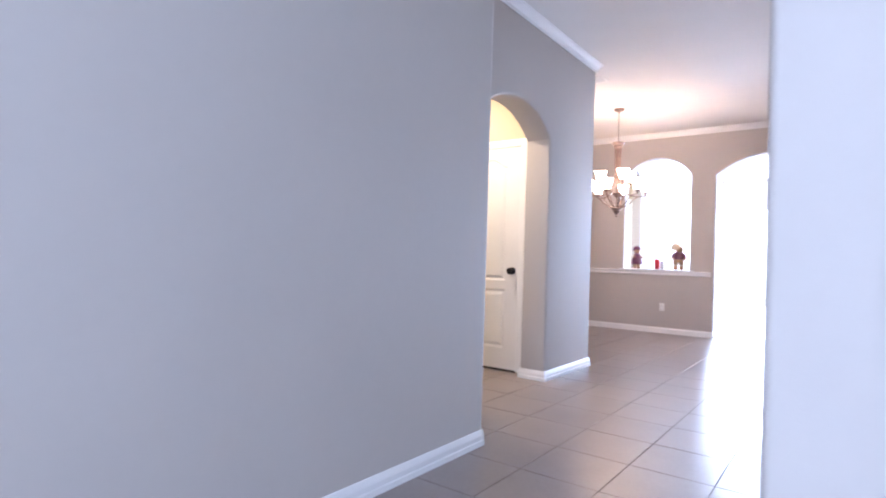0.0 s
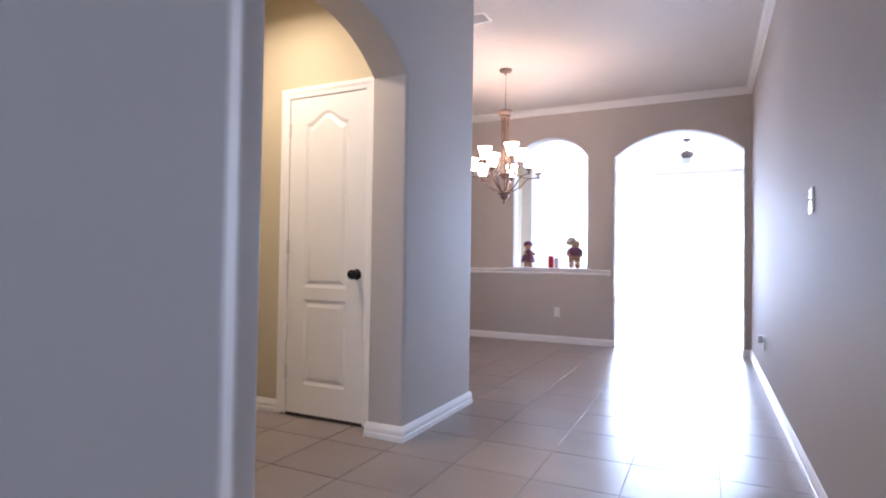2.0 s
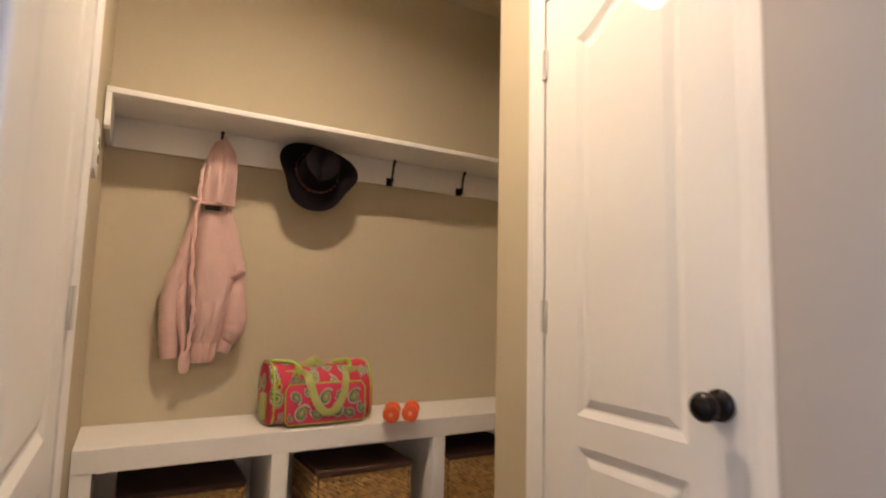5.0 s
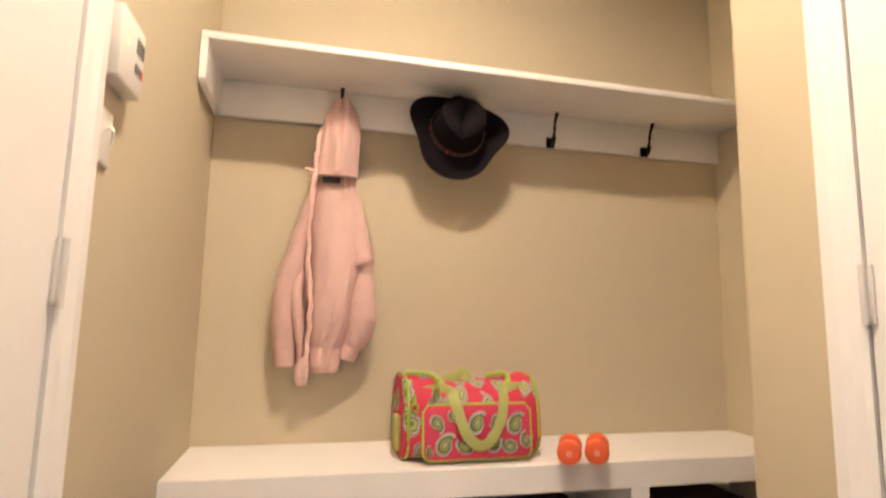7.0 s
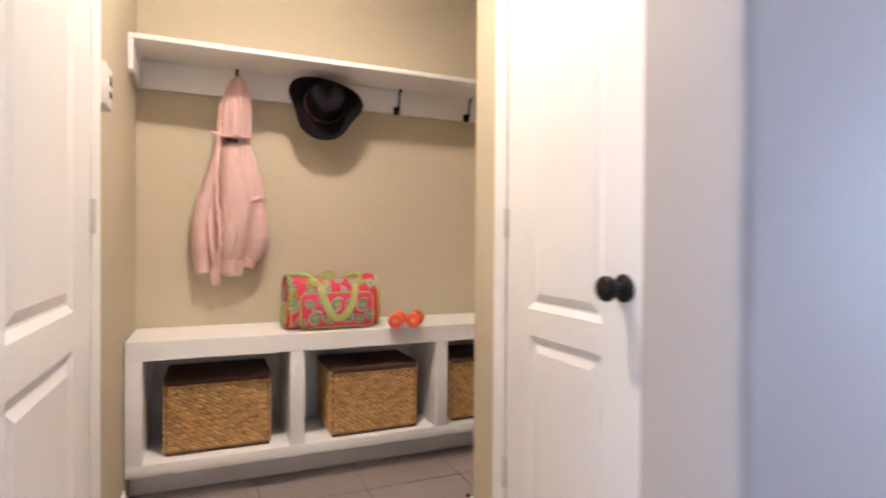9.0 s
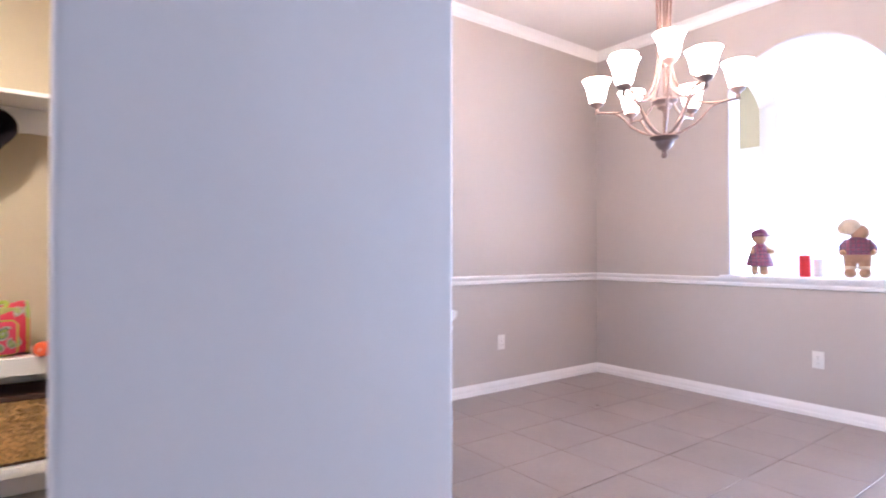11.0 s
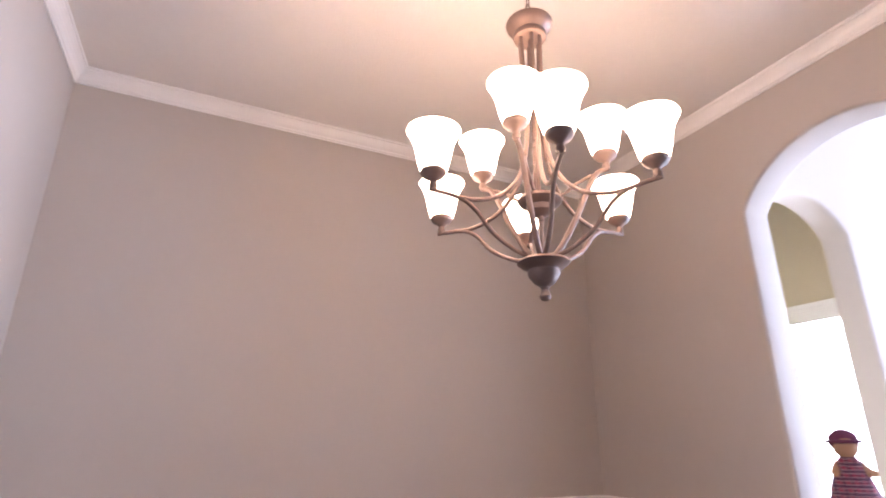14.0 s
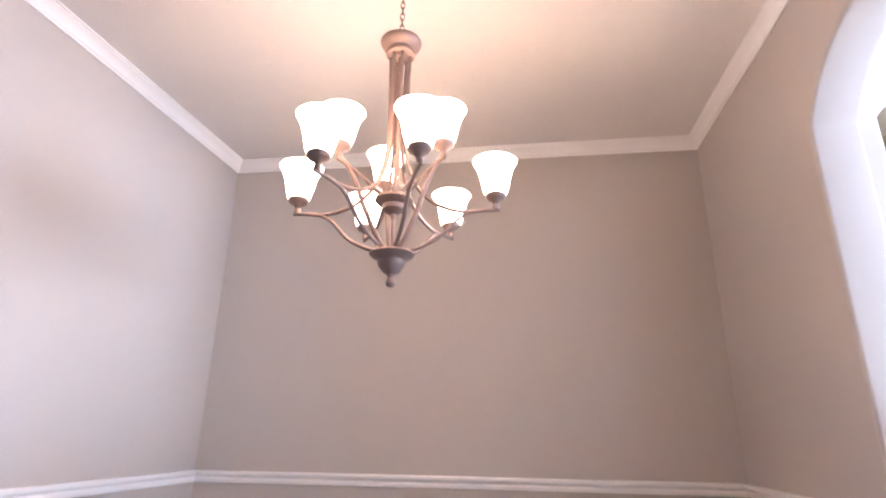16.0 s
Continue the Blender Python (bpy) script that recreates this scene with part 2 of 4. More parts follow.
def lathe(bm, profile, n=24, m=Matrix()):
    """A turned shape from (radius, height) pairs about the z axis of m."""
    rings = [[m @ Vector((max(r, 0.0004) * math.cos(2 * math.pi * i / n), max(r, 0.0004) * math.sin(2 * math.pi * i / n), z)) for i in range(n)] for r, z in profile]
    skin(bm, rings)


def spline(points, n=6):
    """A smooth line through the points."""
    p = [Vector(q) for q in points]
    out = []
    for i in range(len(p) - 1):
        a, b, c, d = p[max(i - 1, 0)], p[i], p[i + 1], p[min(i + 2, len(p) - 1)]
        for k in range(n):
            t = k / n
            out.append(0.5 * (2 * b + (c - a) * t + (2 * a - 5 * b + 4 * c - d) * t * t + (3 * b - a - 3 * c + d) * t ** 3))
    return out + [p[-1]]


def tube(bm, points, radius, n=8, flat=1.0, up=(0, 0, 1)):
    """A bar along points; radius may be one for each point; flat squeezes it across."""
    pts = [Vector(p) for p in points]
    rings = []
    for i, p in enumerate(pts):
        d = (pts[min(i + 1, len(pts) - 1)] - pts[max(i - 1, 0)]).normalized()
        u = Vector(up)
        if abs(d.dot(u)) > 0.97:
            u = Vector((1, 0, 0)) if abs(d.x) < 0.9 else Vector((0, 1, 0))
        s = d.cross(u).normalized()
        w = s.cross(d).normalized()
        r = radius[i] if isinstance(radius, (list, tuple)) else radius
        rings.append([p + s * r * math.cos(2 * math.pi * k / n) + w * r * flat * math.sin(2 * math.pi * k / n) for k in range(n)])
    skin(bm, rings)


def ball(bm, c, r, n=14):
    rr = r if isinstance(r, (list, tuple)) else (r, r, r)
    res = bmesh.ops.create_uvsphere(bm, u_segments=n, v_segments=max(6, n // 2 + 1), radius=1.0)
    bmesh.ops.scale(bm, verts=res["verts"], vec=rr)
    bmesh.ops.translate(bm, verts=res["verts"], vec=c)
    return res["verts"]


def arch_curve(u0, u1, zs, zt, n=24):
    """Points of a segmental arch from one springing to the other."""
    c, w, h = (u0 + u1) / 2, (u1 - u0) / 2, zt - zs
    r = (w * w + h * h) / (2 * h)
    half = math.asin(w / r)
    return [(c + r * math.sin(-half + 2 * half * i / n), zt - r + r * math.cos(-half + 2 * half * i / n)) for i in range(n + 1)]


def panel(u0, u1, z0, z1, openings):
    """Polygons (u, z) of a wall with openings (u0, u1, sill, springing, top); top None: flat head."""
    polys, u, extra_left = [], u0, []
    for a, b, sill, zs, zt in openings:
        extra = sorted({z for z in (sill, zs) if z0 < z < z1})
        polys.append([(u, z0), (a, z0)] + [(a, z) for z in extra] + [(a, z1), (u, z1)] + [(u, z) for z in reversed(extra_left)])
        top = arch_curve(a, b, zs, zt) if zt else [(a, zs), (b, zs)]
        for p, q in zip(top, top[1:]):
            polys.append([p, q, (q[0], z1), (p[0], z1)])
        if sill > z0:
            polys.append([(a, z0), (b, z0), (b, sill), (a, sill)])
        u, extra_left = b, extra
    polys.append([(u, z0), (u1, z0), (u1, z1), (u, z1)] + [(u, z) for z in reversed(extra_left)])
    return polys


def wall(name, place, depth, u0, u1, z1, openings, material, label="", soft=0.018, z0=0.0, round_start=False, round_end=False):
    """A wall: place(u, w, z) lays wall coordinates into the world; depth is its thickness."""
    bm = bmesh.new()
    for poly in panel(u0, u1, z0, z1, openings):
        bm.faces.new([bm.verts.new((p[0], 0, p[1])) for p in poly])
    bmesh.ops.remove_doubles(bm, verts=bm.verts[:], dist=1e-4)
    r = bmesh.ops.extrude_face_region(bm, geom=bm.faces[:])
    bmesh.ops.translate(bm, verts=[v for v in r["geom"] if isinstance(v, bmesh.types.BMVert)], vec=(0, depth, 0))
    bmesh.ops.recalc_face_normals(bm, faces=bm.faces[:])
    es = []
    for e in bm.edges:
        p, q = e.verts
        if len(e.link_faces) == 2 and e.calc_face_angle(0) > 1.2 and abs(p.co.y - q.co.y) < 1e-5:
            m = (p.co + q.co) / 2
            inside = any(a - 1e-3 <= m.x <= b + 1e-3 for a, b, *_ in openings) and z0 + 0.01 < m.z < z1 - 0.01
            upright = abs(p.co.x - q.co.x) < 1e-4 and m.y < 1e-4
            if inside or (round_start and upright and abs(m.x - u0) < 1e-3) or (round_end and upright and abs(m.x - u1) < 1e-3):
                es.append(e)
    if es and soft:
        bmesh.ops.bevel(bm, geom=es, offset=soft, segments=5, profile=0.5, affect="EDGES")
    for v in bm.verts:
        v.co = place(*v.co)
    return link(name, bm, material, "structure", label, None, True)


def prism(name, outline, z0, z1, material, label="", soft=(), kind="structure"):
    """An upright prism over a plan outline; soft: indices of corners with a rounded bead."""
    bm = bmesh.new()
    lo = [bm.verts.new((x, y, z0)) for x, y in outline]
    hi = [bm.verts.new((x, y, z1)) for x, y in outline]
    n = len(outline)
    bm.faces.new(lo), bm.faces.new(hi)
    for i in range(n):
        bm.faces.new([lo[i], lo[(i + 1) % n], hi[(i + 1) % n], hi[i]])
    bmesh.ops.recalc_face_normals(bm, faces=bm.faces[:])
    es = [e for e in bm.edges for i in soft if set(e.verts) == {lo[i], hi[i]}]
    if es:
        bmesh.ops.bevel(bm, geom=es, offset=0.022, segments=5, profile=0.5, affect="EDGES")
    return link(name, bm, material, kind, label, None, True)


def moulding(name, path, profile, base, material, label=""):
    """A profile of (out, up) pairs swept along a plan path, out to the right of the way, mitred at corners."""
    pts = [Vector(p) for p in path]
    bm = bmesh.new()
    rings = []
    for i, p in enumerate(pts):
        ds = []
        if i:
            ds.append((p - pts[i - 1]).normalized())
        if i < len(pts) - 1:
            ds.append((pts[i + 1] - p).normalized())
        ns = [Vector((d.y, -d.x)) for d in ds]
        o = ns[0] if len(ns) == 1 else (ns[0] + ns[1]) / (1 + ns[0].dot(ns[1]))
        rings.append([(p.x + o.x * a, p.y + o.y * a, base + b) for a, b in profile])
    skin(bm, rings)
    return link(name, bm, material, "structure", label)


# ---- structure ----
boxed("subfloor", (-5.2, -3.6, -0.12), (4.2, 16.0, -0.004), GROUT, "structure", "dark grout bed under the floor tiles")
boxed("ground", (-300, -300, -0.4), (300, 300, -0.15), EARTH, "structure", "flat dry lawn around the house")
boxed("ceiling", (-3.86, -3.6, H), (4.2, YF + TF, H + 0.1), CEIL, "structure", "pale textured ceiling of hall and dining room")
boxed("ceiling_mud_room", (NB - 0.1, NS - 0.1, HN), (XB - TB + 0.002, NN + 0.05, HN + 0.08), TAN, "structure", "tan painted mud room ceiling")
boxed("ceiling_living_room", (-5.2, YF + TF + 0.002, LH), (4.2, 16.0, LH + 0.1), CEIL, "structure", "pale living room ceiling")

prism("wall_hall_west", [(XA, -3.4), (XA, YA), (XB, YB), (XB, YB + 0.045), (XB - TB, YB + 0.045), (XB - TB, -3.4)], 0, H, PAINT, "greige hall wall with an angled corner", soft=(1, 2))
wall("wall_arch", lambda u, w, z: (XB - w, u, z), TB, YB + 0.045, YD, H, [(ARCH0, ARCH1, 0, 2.06, 2.278)], PAINT, "greige wall with an arched opening", round_end=True)
wall("wall_dining_south", lambda u, w, z: (u, YD + (YW - YD) * (XB - TB - u) / (XB - TB - XL) - w, z), 0.10, XL, XB - TB + 0.001, H, [], PAINT, "greige dining room wall")
wall("wall_dining_west", lambda u, w, z: (XL - w, u, z), 0.15, YD - 0.10, YF + TF, H, [], PAINT, "greige dining room wall")
wall("wall_dining_north", lambda u, w, z: (u, YF + w, z), TF, XL - 0.1, XR, LH, [(-2.49, -1.535, 0.915, 2.335, 2.605), (-1.209, 0.17, 0, 2.30, 2.565)], PAINT, "greige wall with two arched openings")
wall("wall_hall_east", lambda u, w, z: (XR + w, u, z), 0.15, YC, YF + TF, H, [], PAINT, "greige hall wall with a free end", round_start=True)
boxed("wall_entry_north", (XR + 0.15, YC + 0.02, 0), (3.0, YC + 0.16, H), PAINT, "structure", "greige entry wall")
boxed("wall_entry_east", (3.0, -3.4, 0), (3.15, YC + 0.16, H), PAINT, "structure", "greige entry wall")
wall("wall_entry_south", lambda u, w, z: (u, -3.4 - w, z), 0.15, XB - TB, 3.15, H, [(0.0, 1.8, 0.6, 2.55, None)], PAINT, "greige entry wall with a wide window")
boxed("wall_mud_south", (NB - 0.1, NS - 0.1, 0), (XB - TB, NS, HN), TAN, "structure", "tan mud room wall with a door")
boxed("wall_mud_back", (NB - 0.1, NS, 0), (NB, NN + 0.05, HN), TAN, "structure", "tan wall behind the bench")
prism("wall_mud_closet", [(XB - TB + 0.001, ND), (NX, ND), (NX, NN), (NB, NN), (NB, YD - 0.101), (XB - TB + 0.001, YD - 0.101)], 0, HN, TAN, "tan wall around the closet door", soft=(1,))
wall("wall_living_west", lambda u, w, z: (LW - w, u, z), 0.16, YF + TF, LN, LH, [(7.93, 8.66, 0, 2.41, 2.60)], PAINT, "greige wall with an arched passage", soft=0.02)
wall("wall_living_north", lambda u, w, z: (u, LN + w, z), 0.15, LW - 0.2, LE + 0.15, LH, [(-2.3, -0.75, 0.16, 2.58, None), (-0.65, 0.9, 0.16, 2.58, None), (1.0, 2.5, 0.16, 2.58, None)], PAINT, "greige wall of tall windows", soft=0.0)
wall("wall_living_east", lambda u, w, z: (LE + w, u, z), 0.15, YF, LN, LH, [(9.8, 13.8, 0.5, 2.7, None)], PAINT, "greige wall with an added unseen window", soft=0.0)
boxed("wall_living_south", (XR + 0.15, YF + 0.02, 0), (LE, YF + TF, LH), PAINT, "structure", "greige living room wall")
boxed("wall_passage_north", (-5.0, 9.26, 0), (LW - 0.16, 9.38, LH), TAN, "structure", "tan passage wall behind the glazed door")
boxed("wall_passage_south", (-5.0, YF + TF, 0), (LW - 0.16, YF + TF + 0.1, LH), TAN, "structure", "tan passage wall")
boxed("wall_passage_west", (-5.1, YF + TF, 0), (-5.0, 9.38, LH), TAN, "structure", "tan passage wall")

BASE = [(0, 0), (0.016, 0), (0.016, 0.027), (0.012, 0.031), (0.013, 0.056), (0.009, 0.070), (0.004, 0.084), (0, 0.085)]
RAIL = [(0, 0), (0.010, 0.001), (0.015, 0.006), (0.016, 0.022), (0.010, 0.028), (0.011, 0.034), (0.022, 0.040), (0.031, 0.048), (0.033, 0.061), (0.030, 0.066), (0, 0.067)]
CROWN = [(0, -0.073), (0.008, -0.073), (0.010, -0.066), (0.006, -0.062), (0.013, -0.058), (0.015, -0.052), (0.019, -0.041), (0.027, -0.029), (0.037, -0.019), (0.043, -0.015), (0.042, -0.010), (0.050, -0.008), (0.052, -0.005), (0.052, 0), (0, 0)]
CROWN = [(a * 1.08, b * 1.08) for a, b in CROWN]
e = 0.0005
moulding("baseboard_hall_west", [(XA + e, -3.4), (XA + e, YA), (XB + e, YB), (XB + e, ARCH0 + e), (XB - TB, ARCH0 + e)], BASE, 0, WHITE, "white moulded baseboard")
moulding("baseboard_closet", [(NX - e, NN), (NX - e, ND - e), (-2.706, ND - e)], BASE, 0, WHITE, "white moulded baseboard")
moulding("baseboard_dining", [(-1.988, ND - e), (XB - TB - e, ND - e), (XB - TB - e, ARCH1 - e), (XB + e, ARCH1 - e), (XB + e, YD + e), (XB - TB, YD + e), (XL + e, YW + e), (XL + e, YF - e), (-1.209 + e, YF - e), (-1.209 + e, YF + TF)], BASE, 0, WHITE, "white moulded baseboard")
moulding("baseboard_hall_east", [(0.17 - e, YF + TF), (0.17 - e, YF - e), (XR - e, YF - e), (XR - e, YC - e), (XR + 0.15, YC - e)], BASE, 0, WHITE, "white moulded baseboard")
moulding("baseboard_living", [(LW + e, 8.70), (LW + e, LN - e), (LE - e, LN - e)], [(a, b * 1.6) for a, b in BASE], 0, WHITE, "white moulded baseboard")
moulding("baseboard_mud_south", [(-2.870, NS + e), (-3.47, NS + e)], BASE, 0, WHITE, "white moulded baseboard")
moulding("chair_rail", [(XB - 0.03, YD + e), (XB - TB, YD + e), (XL + e, YW + e), (XL + e, YF - e), (-1.245, YF - e)], RAIL, 0.858, WHITE, "white moulded chair rail")
moulding("crown_moulding", [(XA + e, -3.4), (XA + e, YA), (XB + e, YB), (XB + e, YD + e), (XB - TB, YD + e), (XL + e, YW + e), (XL + e, YF - e), (XR - e, YF - e), (XR - e, YC - e), (XR + 0.15, YC - e)], CROWN, H - e, WHITE, "white crown moulding at the ceiling")
boxed("trim_pass_sill", (-2.545, YF - 0.045, 0.915), (-1.480, YF + TF + 0.03, 0.940), WHITE, "structure", "white sill board of the arched pass through", None, 0.006)


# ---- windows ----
# glowing sheets added outside the windows stand in for overexposed daylight
DAY_GLOW = glowing("overexposed daylight glow", (0.86, 0.93, 1.0), 6.0)
boxed("backdrop_north", (-14, 18.0, -0.14), (14, 18.2, 9), DAY_GLOW, "structure", "glowing backdrop sheet for window daylight")
boxed("backdrop_east", (7.0, 4, -0.14), (7.2, 17.9, 9), glowing("dimmer daylight glow", (0.82, 0.91, 1.0), 1.6), "structure", "glowing backdrop sheet for window daylight")

def window(name, m, w, h, lights, label):
    """A fixed window: frame, panes between mullions; x along its width, y outwards, from its lower left corner."""
    ob = thing(name, m, label, "window")
    ob["kind"] = "structure"
    bm = bmesh.new()
    for lo, hi in (((0, 0, 0), (w, 0.05, 0.05)), ((0, 0, h - 0.05), (w, 0.05, h)), ((0, 0, 0.05), (0.05, 0.05, h - 0.05)), ((w - 0.05, 0, 0.05), (w, 0.05, h - 0.05))):
        box(bm, lo, hi)
    for i in range(1, lights):
        x = w * i / lights
        box(bm, (x - 0.018, 0.005, 0.05), (x + 0.018, 0.045, h - 0.05))
    part("window_frame", bm, WHITE, ob, smooth=False)
    for i in range(lights):
        bm = bmesh.new()
        box(bm, (w * i / lights + 0.02, 0.02, 0.05), (w * (i + 1) / lights - 0.02, 0.026, h - 0.05))
        p = part("pane", bm, GLASS, ob, smooth=False)
        p.visible_shadow = False
    return ob


for i, x in enumerate((-2.3, -0.65, 1.0)):
    window("window_%d" % (i + 1), pose(x, LN + 0.05, 0.16), 1.55 if i < 2 else 1.5, 2.42, 2, "tall white framed living room window, overexposed daylight")
# unseen east window, added to go with the side fill
window("window_4", pose(LE + 0.05, 13.8, 0.5, 0, 0, -90), 4.0, 2.2, 4, "unseen wide window added for living room side light")
window("window_5", pose(1.8, -3.45, 0.6, 0, 0, 180), 1.8, 1.95, 2, "wide white framed entry window")


# ---- doors ----
def ring_points(w0, w1, z0, z1, rise, inset):
    """Outline of a door panel, inset; rise lifts the middle of its top in a double curve."""
    pts = [(w0 + inset, z0 + inset), (w1 - inset, z0 + inset)]
    n = 16
    for i in range(n + 1):
        s = i / n
        x = w1 - inset - s * (w1 - w0 - 2 * inset)
        pts.append((x, z1 - inset + rise * 0.5 * (1 - math.cos(2 * math.pi * s)) if rise else z1 - inset))
    return pts


def door_leaf(bm, w, h, panels, depth=0.035):
    """A moulded two-panel leaf; x along its width, its face at y = 0 towards -y."""
    box(bm, (0, 0.012, 0.006), (w, depth, h))
    u0, u1 = panels[0][0], panels[0][1]

    def quad(a, b, c, d):
        bm.faces.new([bm.verts.new((p[0], 0, p[1])) for p in (a, b, c, d)])
    quad((0, 0.007), (u0, 0.007), (u0, h), (0, h)), quad((u1, 0.007), (w, 0.007), (w, h), (u1, h))
    low = 0.007
    for a, b, z0, z1, rise in panels:
        quad((u0, low), (u1, low), (u1, z0), (u0, z0))
        low = z1
    a, b, z0, z1, rise = panels[-1]
    top = ring_points(a, b, z0, z1, rise, 0)[2:]
    for p, q in zip(top, top[1:]):
        quad(q, p, (p[0], h), (q[0], h))
    for a, b, z0, z1, rise in panels:
        rings = []
        for inset, y in ((0, 0), (0.004, 0.002), (0.018, 0.0085), (0.024, 0.0092), (0.042, 0.003), (0.048, 0.0012)):
            rings.append([(x, y, z) for x, z in ring_points(a, b, z0, z1, rise, inset)])
        vr = skin(bm, rings, caps=False)
        bm.faces.new(vr[-1])
    for lo, hi in (((0, 0, 0), (0, 0.012, h)), ((w, 0, 0), (w, 0.012, h))):
        bm.faces.new([bm.verts.new(p) for p in ((lo[0], 0, 0), (lo[0], 0.012, 0), (lo[0], 0.012, h), (lo[0], 0, h))])
    bm.faces.new([bm.verts.new(p) for p in ((0, 0, h), (w, 0, h), (w, 0.012, h), (0, 0.012, h))])


def casing(bm, w, h, width=0.066, thick=0.019):
    """Moulded casing round a leaf of that size: swept in the plane of the wall."""
    prof = [(0.0, 0.008), (0.0, -0.006), (0.030, -0.006), (0.030, -0.010), (width - 0.04, -0.013), (width - 0.026, -thick), (width - 0.004, -thick), (width, -thick + 0.004), (width, 0.008)] if width > 0.08 else [(0.0, 0.008), (0.0, -0.005), (0.010, -0.008), (0.026, -0.009), (0.040, -thick + 0.005), (width - 0.004, -thick + 0.005), (width, -thick + 0.009), (width, 0.008)]
    rings = []
    for x, z, dx, dz in ((-0.004, 0.0, -1, 0), (-0.004, h + 0.004, -1, 1), (w + 0.004, h + 0.004, 1, 1), (w + 0.004, 0.0, 1, 0)):
        rings.append([(x + dx * a, b, z + dz * a) for a, b in prof])
    skin(bm, rings)


def hinge(bm, x, z):
    box(bm, (x - 0.012, -0.006, z - 0.045), (x + 0.012, -0.001, z + 0.045), 0.001)
    lathe(bm, [(0.0, -0.047), (0.0055, -0.046), (0.0055, 0.046), (0.0, 0.047)], 10, pose(x, -0.009, z))


def knob(bm, x, z):
    turn = pose(x, 0, z, 90, 0, 0)
    lathe(bm, [(0.0, 0.0), (0.033, 0.0), (0.033, 0.005), (0.028, 0.010), (0.014, 0.013), (0.011, 0.022), (0.012, 0.030), (0.022, 0.036), (0.029, 0.046), (0.030, 0.056), (0.026, 0.064), (0.016, 0.069), (0.0, 0.070)], 24, turn)


def panel_door(name, m, w, h, panels, knob_x, hinge_x, label, trim=0.066):
    ob = thing(name, m, label, "door")
    ob["kind"] = "structure"
    bm = bmesh.new()
    door_leaf(bm, w, h, panels)
    leaf = part("door_leaf", bm, DOORWHITE, ob, smooth=False)
    bm = bmesh.new()
    casing(bm, w, h, trim)
    part("door_casing", bm, WHITE, ob, smooth=False)
    if knob_x is not None:
        bm = bmesh.new()
        knob(bm, knob_x, 0.905)
        part("door_knob", bm, BLACK, leaf, "round black door knob")
    # dark strip added below the leaf, its colour stands for the gap's shade
    bm = bmesh.new()
    box(bm, (0.0, 0.0005, -0.0135), (w, 0.004, 0.006))
    part("gap_shade", bm, DARK, ob, "dark strip for the shade under the door leaf", smooth=False)
    for z in (0.27, 1.07, 1.83):
        bm = bmesh.new()
        hinge(bm, hinge_x, z)
        part("hinge", bm, STEEL, leaf, "white painted butt hinge")
    return ob


panel_door("door_1", pose(-2.656, ND - 0.011, 0.014), 0.592, 2.035, [(0.128, 0.464, 0.195, 0.735, 0), (0.128, 0.464, 0.812, 1.865, 0.075)], 0.540, -0.002, "closed white two panel arch top closet door")
panel_door("door_2", pose(-2.010, NS + 0.011, 0.014, 0, 0, 180), 0.785, 2.035, [(0.15, 0.600, 0.195, 0.755, 0), (0.15, 0.600, 0.842, 1.865, 0.085)], None, 0.790, "closed white two panel arch top mud room door")

glazed = thing("door_3", pose(-3.65, 9.255, 0.01), "white glazed passage door with bright blinds", "door")
glazed["kind"] = "structure"
bm = bmesh.new()
for lo, hi in (((0, -0.03, 0), (0.11, 0, 2.11)), ((0.68, -0.03, 0), (0.79, 0, 2.11)), ((0.11, -0.03, 0), (0.68, 0, 0.24)), ((0.11, -0.03, 2.04), (0.68, 0, 2.11))):
    box(bm, lo, hi, 0.003)
part("door_frame", bm, DOORWHITE, glazed, smooth=False)
bm = bmesh.new()
box(bm, (0.11, -0.012, 0.24), (0.68, -0.006, 2.04))
part("pane", bm, glowing("daylit blind", (0.86, 0.93, 1.0), 14.0), glazed, "daylit white blind behind glass", smooth=False)
bm = bmesh.new()
casing(bm, 0.79, 2.11)
part("door_casing", bm, WHITE, glazed, smooth=False)


